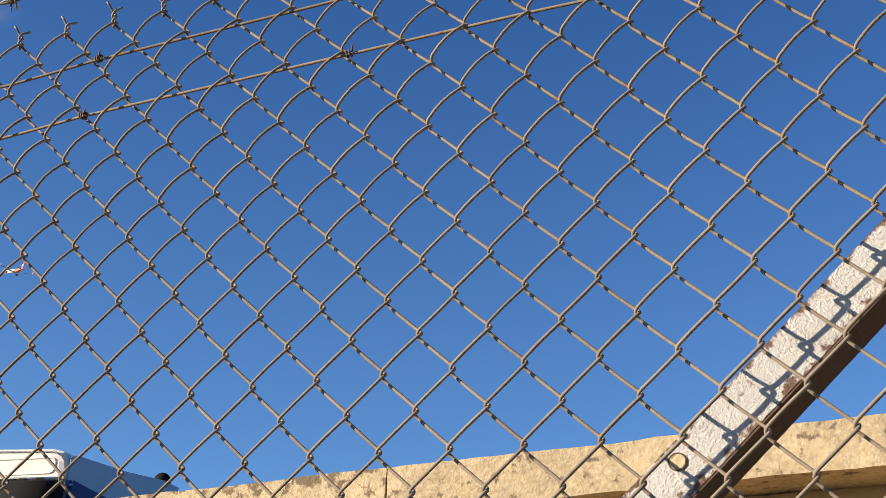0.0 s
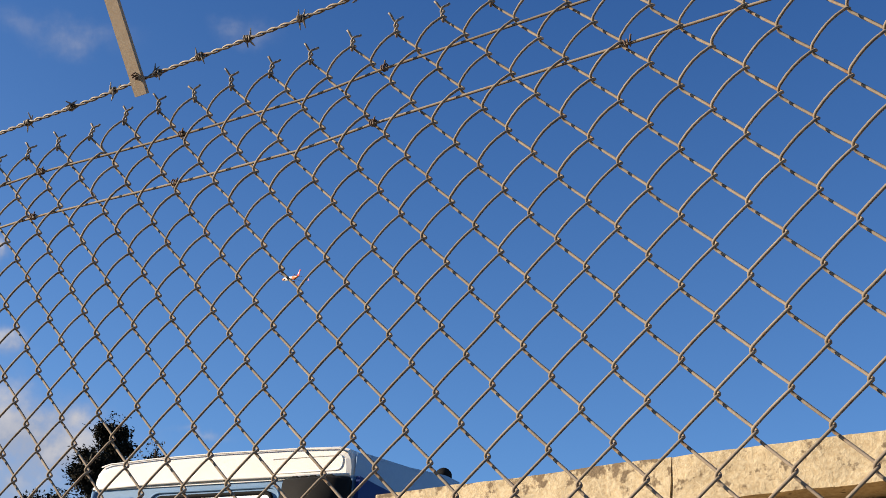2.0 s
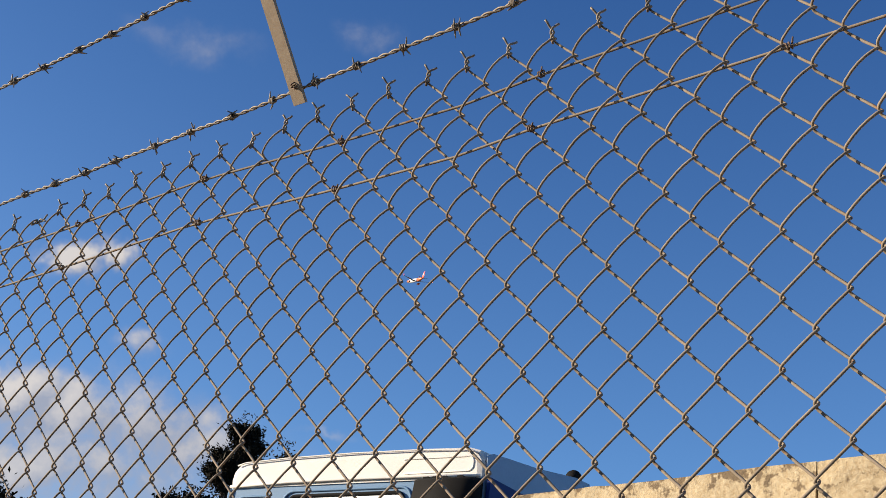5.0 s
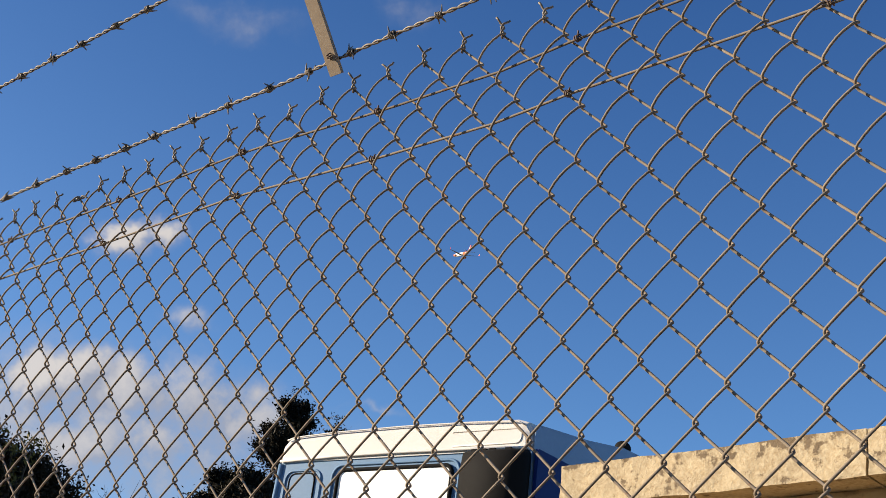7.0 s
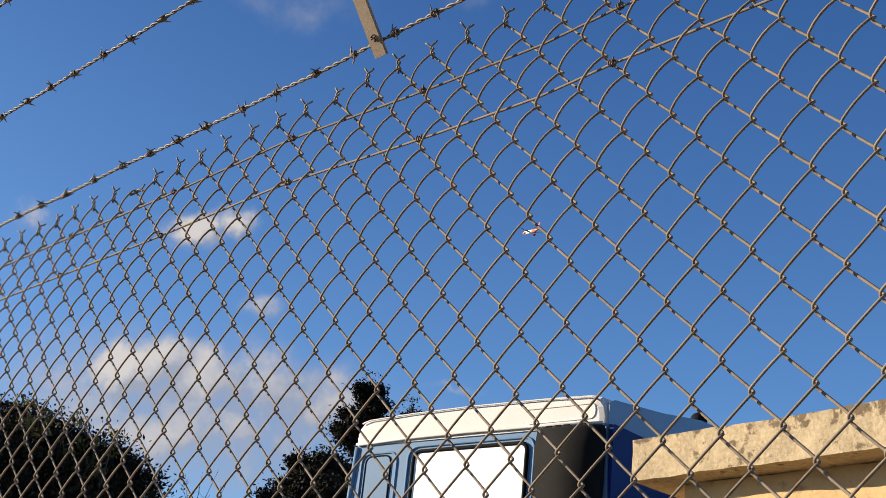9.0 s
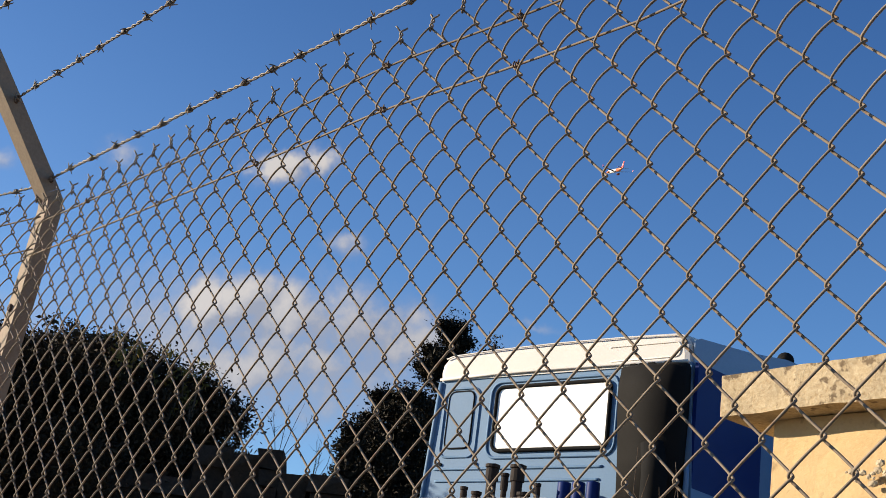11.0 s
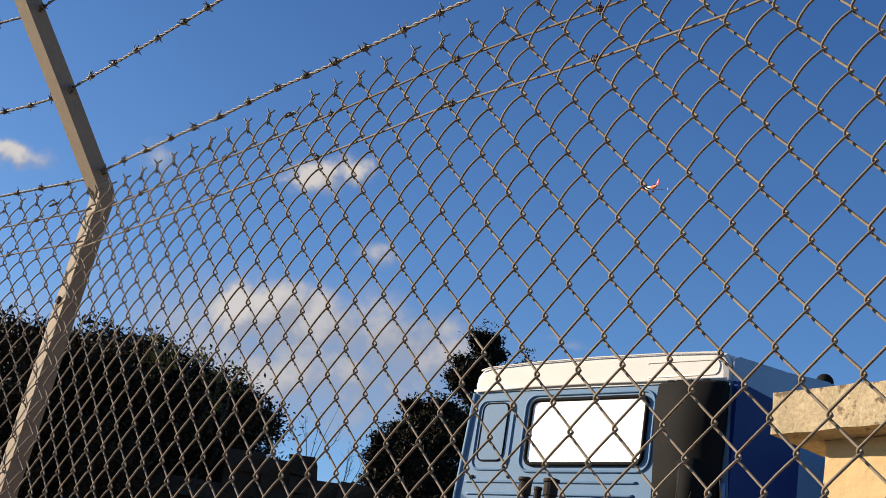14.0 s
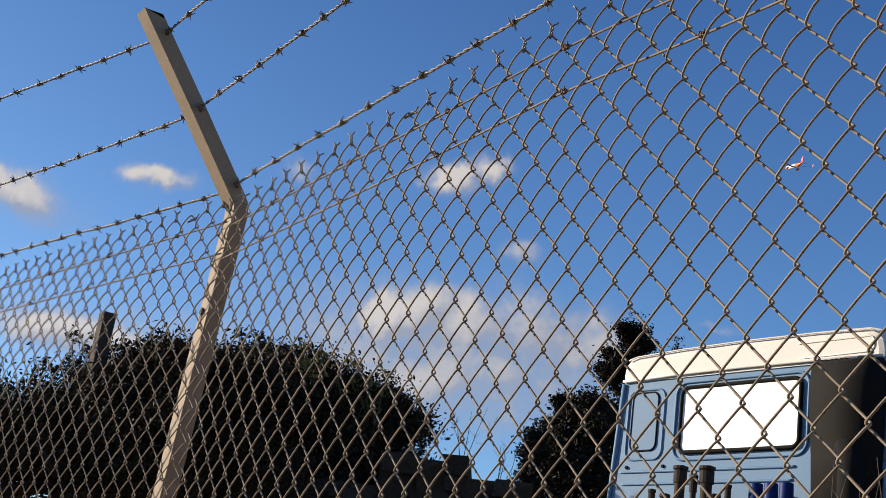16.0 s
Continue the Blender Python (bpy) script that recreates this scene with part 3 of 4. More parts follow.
# ---- the low building with a concrete coping ----
def rough_box(name, x0, x1, y0, y1, z0, z1, mat, nx, ny, nz, amp, tilt=0.0, seed=0):
    bm = bmesh.new()
    grid = {}

    def vert(i, j, k):
        key = (i, j, k)
        if key not in grid:
            x, y, z = x0 + (x1 - x0) * i / nx, y0 + (y1 - y0) * j / ny, z0 + (z1 - z0) * k / nz
            d = noise.noise_vector((x * 4 + seed, y * 4, z * 4)) * amp + noise.noise_vector((x * 17, y * 17 + seed, z * 17)) * amp * 0.6
            grid[key] = bm.verts.new((x + d.x, y + d.y, z + d.z + tilt * (x - x0)))
        return grid[key]
    for i in range(nx):
        for j in range(ny):
            bm.faces.new((vert(i, j, 0), vert(i, j + 1, 0), vert(i + 1, j + 1, 0), vert(i + 1, j, 0)))
            bm.faces.new((vert(i, j, nz), vert(i + 1, j, nz), vert(i + 1, j + 1, nz), vert(i, j + 1, nz)))
    for i in range(nx):
        for k in range(nz):
            bm.faces.new((vert(i, 0, k), vert(i + 1, 0, k), vert(i + 1, 0, k + 1), vert(i, 0, k + 1)))
            bm.faces.new((vert(i, ny, k), vert(i, ny, k + 1), vert(i + 1, ny, k + 1), vert(i + 1, ny, k)))
    for j in range(ny):
        for k in range(nz):
            bm.faces.new((vert(0, j, k), vert(0, j, k + 1), vert(0, j + 1, k + 1), vert(0, j + 1, k)))
            bm.faces.new((vert(nx, j, k), vert(nx, j + 1, k), vert(nx, j + 1, k + 1), vert(nx, j, k + 1)))
    return bm_mesh(name, bm, mat, smooth=False)


def make_building():
    # the wall runs slightly back from the line of the coping
    splay = Matrix(((1, 0, 0, 0), (0.055, 1, 0, 0.055 * 1.715), (0, 0, 1, 0), (0, 0, 0, 1)))
    b = thing("low_building", None, Matrix.Identity(4), "low ochre rendered outbuilding with a weathered concrete coping", "building")
    part("wall", rough_box("wall", -1.70, 5.0, 2.155, 5.0, 0.3, 2.500, M_OCHRE, 90, 8, 30, 0.006, 0.027, 3), b, splay, "ochre rendered wall, patched and chipped")
    # the coping is cast in two lengths that meet in a crack
    part("coping", rough_box("coping", -1.885, -0.893, 2.10, 5.1, 2.499, 2.627, M_SLAB, 60, 10, 8, 0.005, 0.026, 7), b, None, "pitted weathered concrete coping slab")
    part("coping", rough_box("coping", -0.888, 5.1, 2.10, 5.1, 2.525, 2.653, M_SLAB, 200, 10, 8, 0.005, 0.026, 9), b, None, "pitted weathered concrete coping slab")
    r = random.Random(8)
    for i in range(70):
        # broken render with stones showing
        x = r.choice((-1.40, -1.22, -1.12, -0.95, -0.6)) + r.gauss(0, 0.05)
        z = 2.335 + 0.03 * (x + 1.3) + r.gauss(0, 0.018)
        bm = bmesh.new()
        bmesh.ops.create_icosphere(bm, subdivisions=1, radius=r.uniform(0.005, 0.017))
        for v in bm.verts:
            v.co = v.co * r.uniform(0.75, 1.15)
            v.co.y *= 0.4
            v.co.z *= 0.75
        part("exposed_stone", bm_mesh("exposed_stone", bm, M_STONE), b, pose(x, 2.151 + 0.055 * (x + 1.715), z))


make_building()


# ---- the lorry ----
TRUCK = Matrix(((0.9912, -0.1325, 0, -7.79), (0.1325, 0.9912, 0, 6.0), (0, 0, 1, 0), (0, 0, 0, 1)))   # u along the rear wall, depth forward


def plate(outline, y0, y1, name, mat, bevel=0.006, smooth=False):
    bm = bmesh.new()
    prism(bm, outline, y0, y1)
    return bm_mesh(name, bm, mat, bevel=bevel, smooth=smooth)


def make_truck():
    t = thing("lorry", None, TRUCK, "parked lorry cab, faded blue with a cream roof, seen from behind", "lorry")
    W = 2.46
    # cab shell: rear wall, sides, front
    bm = bmesh.new()
    vs = []
    for z, a, c in ((2.45, -0.10, W + 0.12), (3.2, -0.03, W + 0.05), (3.7, 0.0, W + 0.02), (4.17, 0.015, W - 0.01)):
        vs.append([bm.verts.new(p) for p in ((a, 0.0, z), (c, 0.0, z), (c, 1.85, z), (a, 1.85, z))])
    for i in range(3):
        for k in range(4):
            bm.faces.new((vs[i][k], vs[i][(k + 1) % 4], vs[i + 1][(k + 1) % 4], vs[i + 1][k]))
    bm.faces.new(vs[0])
    bm.faces.new(vs[-1])
    cab = part("cab_body", bm_mesh("cab_body", bm, M_BLUE, bevel=0.03, segments=3), t, None, "faded blue painted cab")
    # roof: crowned, rounded ends, rising to the front
    bm = bmesh.new()
    rows = []
    for y, lift, inset in ((-0.012, 0.0, 0.05), (0.0, 0.0, 0.012), (0.03, 0.018, 0.0), (0.9, 0.10, 0.0), (1.6, 0.24, 0.0), (1.82, 0.16, 0.02), (1.86, 0.0, 0.05)):
        ring = []
        for x, z in [(0.012 + inset, 4.160), (0.0 + inset, 4.23), (0.012 + inset, 4.30), (0.05 + inset, 4.355 - inset), (0.14, 4.378 - inset), (0.6, 4.400 - inset), (1.23, 4.410 - inset), (1.85, 4.405 - inset),
                     (2.30, 4.392 - inset), (2.39 - inset, 4.368 - inset), (2.43 - inset, 4.30), (2.445 - inset, 4.23), (2.445 - inset, 4.160)]:
            up = lift * max(0, min(1, (z - 4.16) / 0.22))
            ring.append(bm.verts.new((x, y, z + up)))
        rows.append(ring)
    for a, b in zip(rows, rows[1:]):
        for i in range(len(a)):
            bm.faces.new((a[i], a[(i + 1) % len(a)], b[(i + 1) % len(a)], b[i]))
    bm.faces.new(rows[0])
    bm.faces.new(rows[-1])
    roof = part("roof", bm_mesh("roof", bm, M_CREAM, smooth=False, bevel=0.004), t, None, "cream painted crowned roof")
    part("roof_lip", mesh_of("roof_lip", *tube([(0.02, -0.022, 4.172), (0.6, -0.024, 4.185), (1.23, -0.024, 4.190), (1.9, -0.024, 4.185), (2.43, -0.022, 4.172)], 0.012, 8), M_CREAM), roof)
    part("gutter", mesh_of("gutter", *tube([(0.06, -0.018, 4.352), (0.14, -0.018, 4.373), (0.6, -0.018, 4.394), (1.23, -0.018, 4.404), (1.85, -0.018, 4.399), (2.32, -0.018, 4.382), (2.40, -0.018, 4.345)], 0.007, 6), M_CREAM), roof)
    ring = rounded(1.70, 2.36, 4.215, 4.33, 0.045)
    part("pressed_rib", mesh_of("pressed_rib", *tube([(x, -0.014, z) for x, z in ring[17:] + ring[:8]], 0.006, 6), M_CREAM), roof)
    # side of the roof, facing away from the sun, its shade painted in grey-blue
    part("roof_side", plate([(0.02, 4.17), (1.80, 4.19), (1.78, 4.62), (1.5, 4.60), (0.85, 4.48), (0.10, 4.375), (0.02, 4.34)], -0.004, 0.004, "roof_side", M_PALE, 0.002), roof,
         Matrix(((0, 1, 0, W - 0.004), (1, 0, 0, 0), (0, 0, 1, 0), (0, 0, 0, 1))), "roof flank with its shade painted in grey-blue")
    # sleeper side, its shade put into deep blue; pale pane for side window
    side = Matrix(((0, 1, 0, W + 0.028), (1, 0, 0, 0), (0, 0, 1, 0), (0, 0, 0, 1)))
    part("sleeper_side", plate([(0.01, 2.5), (1.02, 2.5), (1.02, 4.19), (0.01, 4.165)], -0.01, 0.02, "sleeper_side", M_NAVY, 0.006), t, side, "cab flank with its shade put into the deep blue")
    # Added pane in place of the cab's side window, pale like the sky behind.
    q = rounded(0.0, 0.80, 2.5, 4.02, 0.10)
    side_pane = part("cab_door", plate(q, -0.02, 0.02, "cab_door", M_SIDE_PANE, 0.008), t,
                Matrix.Translation((W + 0.05, 1.80, 0)) @ Matrix.Rotation(radians(-8), 4, "Z"), "pale pane standing in for the side window, sky brightness in its colour")
    part("door_seal", mesh_of("door_seal", *tube([(x, -0.022, z) for x, z in q + q[:1]], 0.016, 6), M_RUBBER), side_pane)
    # Ring in place of the steering wheel behind the window.
    pull = [(0.36 + 0.13 * math.cos(a), -0.05, 3.20 + 0.10 * math.sin(a)) for a in [2 * math.pi * k / 20 for k in range(21)]]
    part("door_pull", mesh_of("door_pull", *tube(pull, 0.014, 6), M_PLANE_G), side_pane, None, "grey ring standing in for the steering wheel")
    part("door_pocket", plate(rounded(0.12, 0.68, 2.72, 3.02, 0.05), -0.06, -0.015, "door_pocket", M_PALE, 0.01), side_pane)
    # rear window with rubber frame and a white blind behind the glass
    w = part("rear_window", plate(rounded(0.665, 1.755, 3.552, 4.060, 0.06), -0.012, 0.02, "rear_window", M_BLIND, 0.003), t, None, "rear window blanked with bright white blind")
    part("window_seal", mesh_of("window_seal", *tube([(x, -0.012, z) for x, z in (lambda q: q + q[:2])(rounded(0.655, 1.765, 3.542, 4.070, 0.065))], 0.017, 8), M_RUBBER), w)
    part("window_surround", mesh_of("window_surround", *tube([(x, -0.003, z) for x, z in (lambda q: q + q[:2])(rounded(0.59, 1.83, 3.485, 4.115, 0.10))], 0.012, 8), M_BLUE), w)
    # pressed panel beside it
    q = rounded(0.135, 0.405, 3.575, 4.060, 0.06)
    p = part("pressed_panel", plate(q, -0.006, 0.01, "pressed_panel", M_BLUE, 0.003), t)
    part("panel_seal", mesh_of("panel_seal", *tube([(x, -0.004, z) for x, z in q + q[:2]], 0.008, 6), M_RUBBER), p)
    q = rounded(0.09, 0.47, 3.50, 4.085, 0.08)
    part("panel_rib", mesh_of("panel_rib", *tube([(x, -0.002, z) for x, z in q + q[:2]], 0.010, 6), M_BLUE), p)
    for x, z in ((0.12, 3.44), (0.5, 3.44)):
        bm = bmesh.new()
        bmesh.ops.create_cone(bm, cap_ends=True, segments=10, radius1=0.016, radius2=0.013, depth=0.014, matrix=pose(x, -0.006, z, 90))
        part("plug", bm_mesh("plug", bm, M_RUBBER), t)
    for z, x0, x1 in ((3.40, 0.05, 1.74), (3.30, 0.08, 1.72)):
        part("pressed_rib", mesh_of("pressed_rib", *tube([(x0, 0, z), (x0 + 0.03, -0.003, z), (x1 - 0.03, -0.003, z), (x1, 0, z)], 0.011, 6), M_BLUE), t)
    # corner trim of the cab
    part("corner_trim", mesh_of("corner_trim", *tube([(-0.045, -0.002, 2.9), (-0.03, -0.004, 3.3), (0.0, -0.004, 3.8), (0.02, -0.004, 4.15)], 0.022, 8), M_BLUE), t)
    # air intake stack at the corner
    bm = bmesh.new()
    lv = []
    for z, x0, x1, d in ((4.145, 1.93, 2.45, 0.10), (4.11, 1.925, 2.465, 0.17), (3.95, 1.93, 2.465, 0.20), (3.72, 1.945, 2.465, 0.21), (3.58, 1.955, 2.46, 0.20), (3.42, 1.96, 2.455, 0.19), (3.0, 1.98, 2.45, 0.19)):
        lv.append([bm.verts.new(c) for c in ((x0, -0.02, z), (x0 + 0.03, -d, z), (x1 - 0.09, -d, z), (x1, -d * 0.55, z), (x1, -0.02, z))])
    for a, b in zip(lv, lv[1:]):
        for k in range(5):
            bm.faces.new((a[k], a[(k + 1) % 5], b[(k + 1) % 5], b[k]))
    bm.faces.new(lv[0])
    bm.faces.new(lv[-1])
    snorkel = part("air_intake", bm_mesh("air_intake", bm, M_BLACK, bevel=0.02, segments=3, smooth=True), t, None, "black moulded air intake stack")
    for x in (1.98, 2.06, 2.14, 2.28):
        bm = bmesh.new()
        box(bm, x, x + 0.05, -0.10, -0.05, 4.138, 4.158)
        part("intake_rib", bm_mesh("intake_rib", bm, M_BLACK, bevel=0.004), snorkel)
    part("intake_hose", mesh_of("intake_hose", *tube([(2.28, -0.16, 3.52), (2.31, -0.17, 3.3), (2.30, -0.16, 3.0), (2.25, -0.12, 2.7)], 0.10, 12), M_RUBBER), snorkel)
    part("grab_strip", mesh_of("grab_strip", *tube([(2.485, -0.03, 2.9), (2.485, -0.03, 3.30), (2.475, -0.025, 3.40)], 0.02, 8), M_BLUE), t)
    # pipes and couplings behind the cab
    for x, top, r in ((0.67, 3.19, 0.030), (0.935, 3.36, 0.055), (1.065, 3.29, 0.032), (1.185, 3.35, 0.060), (1.385, 3.21, 0.026), (0.80, 3.15, 0.04), (1.26, 3.14, 0.05)):
        pipe = part("pipe", mesh_of("pipe", *tube([(x + 0.03, -0.32, 2.5), (x + 0.01, -0.32, 3.0), (x, -0.31, top - 0.02), (x - 0.004, -0.31, top)], r * 0.72, 12), M_PIPE), t, None, "sooty upright pipe")
        part("collar", mesh_of("collar", *tube([(x, -0.31, top - 0.13), (x, -0.31, top - 0.125), (x, -0.31, top - 0.035), (x, -0.31, top - 0.03), (x, -0.31, top - 0.022), (x, -0.31, top)],
                                              [r * 0.8, r * 0.93, r * 0.93, r * 0.8, r * 1.06, r * 1.06], 14), M_PIPE, False), pipe)
    for x in (1.55, 1.68, 1.81):
        bm = bmesh.new()
        bmesh.ops.create_cone(bm, cap_ends=True, segments=14, radius1=0.055, radius2=0.05, depth=0.24, matrix=pose(x, -0.2, 3.12))
        part("reservoir", bm_mesh("reservoir", bm, M_NAVY, bevel=0.01, smooth=True), t, None, "dark blue canister")
    bm = bmesh.new()
    box(bm, 0.25, 1.54, -0.40, -0.34, 2.98, 3.085)
    part("rear_rail", bm_mesh("rear_rail", bm, M_CREAM, bevel=0.01), t, None, "cream painted cross rail")
    # frame, wheels
    for x in (0.75, 1.65):
        bm = bmesh.new()
        box(bm, x - 0.05, x + 0.05, -3.2, 1.9, 2.15, 2.42)
        part("chassis_rail", bm_mesh("chassis_rail", bm, M_PIPE, bevel=0.01), t)
    bm = bmesh.new()
    box(bm, 0.75, 1.85, -0.30, -0.12, 2.4, 2.95)
    part("pipe_rack", bm_mesh("pipe_rack", bm, M_PIPE, bevel=0.02), t)
    for x in (0.12, 2.30):
        for y in (1.0, -2.4):
            bm = bmesh.new()
            bmesh.ops.create_cone(bm, cap_ends=True, segments=28, radius1=0.52, radius2=0.52, depth=0.29, matrix=pose(x, y, 1.67, 0, 90, 0))
            wheel = part("wheel", bm_mesh("wheel", bm, M_TYRE, bevel=0.04), t)
            bm = bmesh.new()
            bmesh.ops.create_cone(bm, cap_ends=True, segments=24, radius1=0.29, radius2=0.27, depth=0.31, matrix=pose(x, y, 1.67, 0, 90, 0))
            part("rim", bm_mesh("rim", bm, M_PIPE, bevel=0.02), wheel)
    for y in (1.0, -2.4):
        part("axle", mesh_of("axle", *tube([(0.1, y, 1.67), (1.2, y, 1.72), (2.3, y, 1.67)], 0.07, 10), M_PIPE), t)
        for x in (0.75, 1.65):
            bm = bmesh.new()
            box(bm, x - 0.04, x + 0.04, y - 0.1, y + 0.1, 1.66, 2.2)
            part("spring_hanger", bm_mesh("spring_hanger", bm, M_PIPE), t)
    # beacon at the front corner of the roof
    bm = bmesh.new()
    bmesh.ops.create_uvsphere(bm, u_segments=16, v_segments=10, radius=0.075)
    part("beacon", bm_mesh("beacon", bm, M_BLACK, smooth=True), t, pose(2.30, 1.78, 4.68), "round black lamp")
    part("beacon_stalk", mesh_of("beacon_stalk", *tube([(2.30, 1.74, 4.35), (2.30, 1.77, 4.52), (2.30, 1.78, 4.64)], 0.022, 8), M_BLACK), t)


make_truck()


# ---- trees ----
def spot(az, el, d):
    a = radians(az)
    return Vector((0.5 - d * math.sin(a), -1.08 + d * math.cos(a), 1.57 + d * math.tan(radians(el))))


def leaf_quads(centres, size, r, up=0.4):
    verts, faces = [], []
    for c, s in centres:
        d = Vector((r.gauss(0, 1), r.gauss(0, 1), r.gauss(up, 1))).normalized()
        o = d.orthogonal().normalized()
        o = Matrix.Rotation(r.uniform(0, 6.28), 3, d) @ o
        q = d.cross(o)
        a, b = size * s * r.uniform(0.7, 1.3), size * s * r.uniform(0.3, 0.55)
        n = len(verts)
        verts += [c - o * a, c - q * b, c + o * a, c + q * b]
        faces.append((n, n + 1, n + 2, n + 3))
    return verts, faces


def trunk_mesh(base, top, radius, r, limbs):
    pieces = []
    mid = (base + top) / 2 + Vector((r.uniform(-0.2, 0.2), r.uniform(-0.2, 0.2), 0))
    pieces.append(tube([base - Vector((0, 0, 0.1)), base.lerp(mid, 0.5), mid, top], [radius, radius * 0.85, radius * 0.6, radius * 0.15], 9))
    for a, b in limbs:
        m = a.lerp(b, 0.5) + Vector((0, 0, -0.08 * (b - a).length))
        pieces.append(tube([a, m, b], [radius * 0.4, radius * 0.26, radius * 0.06], 6))
    return joined(pieces)


def make_conifer(az, el_top, d, width, seed, name, label, leaves=9000, taper=1.0, tips=1):
    r = random.Random(seed)
    top = spot(az, el_top, d)
    base = Vector((top.x, top.y, ground_height(top.x, top.y)))
    h = top.z - base.z
    tree = thing(name, None, Matrix.Identity(4), label, "tree", "dark conifers")
    limbs, centres = [], []
    count = int(46 * taper)
    for i in range(count):
        f = 0.12 + 0.86 * (i + r.random()) / count
        a = i * 2.399 + r.uniform(-0.4, 0.4)
        reach = width * (1 - f) ** 0.66 * r.uniform(0.6, 1.12) + 0.08
        p0 = base.lerp(top, f * 0.97)
        p1 = p0 + Vector((math.cos(a) * reach, math.sin(a) * reach, reach * r.uniform(0.15, 0.55)))
        if p1.z > top.z - 0.1:
            p1.z = top.z - r.uniform(0.1, 0.4)
        limbs.append((p0, p1))
        for k in range(int(leaves / count)):
            g = r.random() ** 0.6
            c = p0.lerp(p1, g)
            s = 0.05 + 0.13 * reach * (1 - 0.5 * g)
            c += Vector((r.gauss(0, s), r.gauss(0, s), r.gauss(0.03, s * 0.8)))
            centres.append((c, r.uniform(0.6, 1.2)))
    for k in range(160):
        f = 0.9 + 0.1 * r.random()
        c = base.lerp(top, f) + Vector((r.gauss(0, 0.14 * (1.05 - f) * 9), r.gauss(0, 0.14 * (1.05 - f) * 9), 0))
        centres.append((c, 0.8))
    part("trunk", mesh_of("trunk", *trunk_mesh(base, top - Vector((0, 0, 0.2)), 0.2, r, limbs), M_BARK), tree)
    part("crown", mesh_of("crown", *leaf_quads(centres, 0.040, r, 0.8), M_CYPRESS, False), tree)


make_conifer(49.35, 16.65, 22.0, 1.55, 3, "conifer_tree", "tall dark conifer with ragged outline behind the lorry", 60000)
make_conifer(47.3, 15.75, 23.0, 0.9, 4, "conifer_tree", "slim dark conifer behind the lorry", 20000)
make_conifer(52.0, 13.0, 20.0, 0.95, 6, "conifer_tree", "low dark bushy conifer beside the lorry", 40000)
make_conifer(53.1, 11.5, 19.0, 0.45, 7, "conifer_tree", "low dark bushy conifer beside the rubble", 14000)
make_conifer(50.9, 13.2, 19.5, 1.3, 9, "conifer_tree", "low dark bushy conifer beside the lorry", 30000)


def make_broadleaf(name, label, lobes, seed, leaves, size, mat, d):
    """Broad crown from overlapping leafy boughs; lobes: azimuth, elevation of the centre, distance, radii."""
    r = random.Random(seed)
    tree = thing(name, None, Matrix.Identity(4), label, "tree", "broad dark trees")
    c0 = spot(lobes[0][0], lobes[0][1], lobes[0][2])
    base = Vector((c0.x, c0.y, ground_height(c0.x, c0.y)))
    centres, limbs = [], []
    total = sum(l[3] * l[4] for l in lobes)
    for az, el, dist, rx, rz in lobes:
        c = spot(az, el, dist)
        fork = base.lerp(Vector((c0.x, c0.y, c0.z)), 0.5)
        limbs.append((fork, c))
        boughs = []
        for k in range(int(95 * rx * rz / total * len(lobes)) + 12):
            v = Vector((r.gauss(0, 1), r.gauss(0, 1), r.gauss(0.25, 1))).normalized()
            q = r.uniform(0.55, 1.0)
            boughs.append(c + Vector((v.x * rx * q, v.y * rx * q, v.z * rz * q)))
        for b in boughs[::3]:
            limbs.append((c, b))
        per = int(leaves * rx * rz / total / len(boughs))
        for b in boughs:
            s = r.uniform(0.06, 0.14)
            for k in range(per):
                centres.append((b + Vector((r.gauss(0, s), r.gauss(0, s), r.gauss(0, s * 0.75))), r.uniform(0.6, 1.25)))
    part("trunk", mesh_of("trunk", *trunk_mesh(base, c0, 0.22, r, limbs), M_BARK), tree)
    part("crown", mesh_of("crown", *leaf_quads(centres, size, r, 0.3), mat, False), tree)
    return tree


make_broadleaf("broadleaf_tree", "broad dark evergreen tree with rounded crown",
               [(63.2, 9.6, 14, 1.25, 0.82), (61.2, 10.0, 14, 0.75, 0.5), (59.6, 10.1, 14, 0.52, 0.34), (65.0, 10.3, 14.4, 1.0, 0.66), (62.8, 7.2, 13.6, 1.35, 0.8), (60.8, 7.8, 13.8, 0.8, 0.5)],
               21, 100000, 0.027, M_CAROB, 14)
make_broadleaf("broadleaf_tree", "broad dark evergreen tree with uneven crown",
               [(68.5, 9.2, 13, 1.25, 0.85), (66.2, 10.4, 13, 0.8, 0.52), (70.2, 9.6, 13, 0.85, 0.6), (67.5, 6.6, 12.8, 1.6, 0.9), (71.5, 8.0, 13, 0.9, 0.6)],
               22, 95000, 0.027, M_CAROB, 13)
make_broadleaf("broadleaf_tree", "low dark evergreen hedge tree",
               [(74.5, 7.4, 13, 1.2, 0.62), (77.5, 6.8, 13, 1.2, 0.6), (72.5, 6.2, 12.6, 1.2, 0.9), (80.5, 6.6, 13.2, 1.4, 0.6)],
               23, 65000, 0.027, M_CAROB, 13)


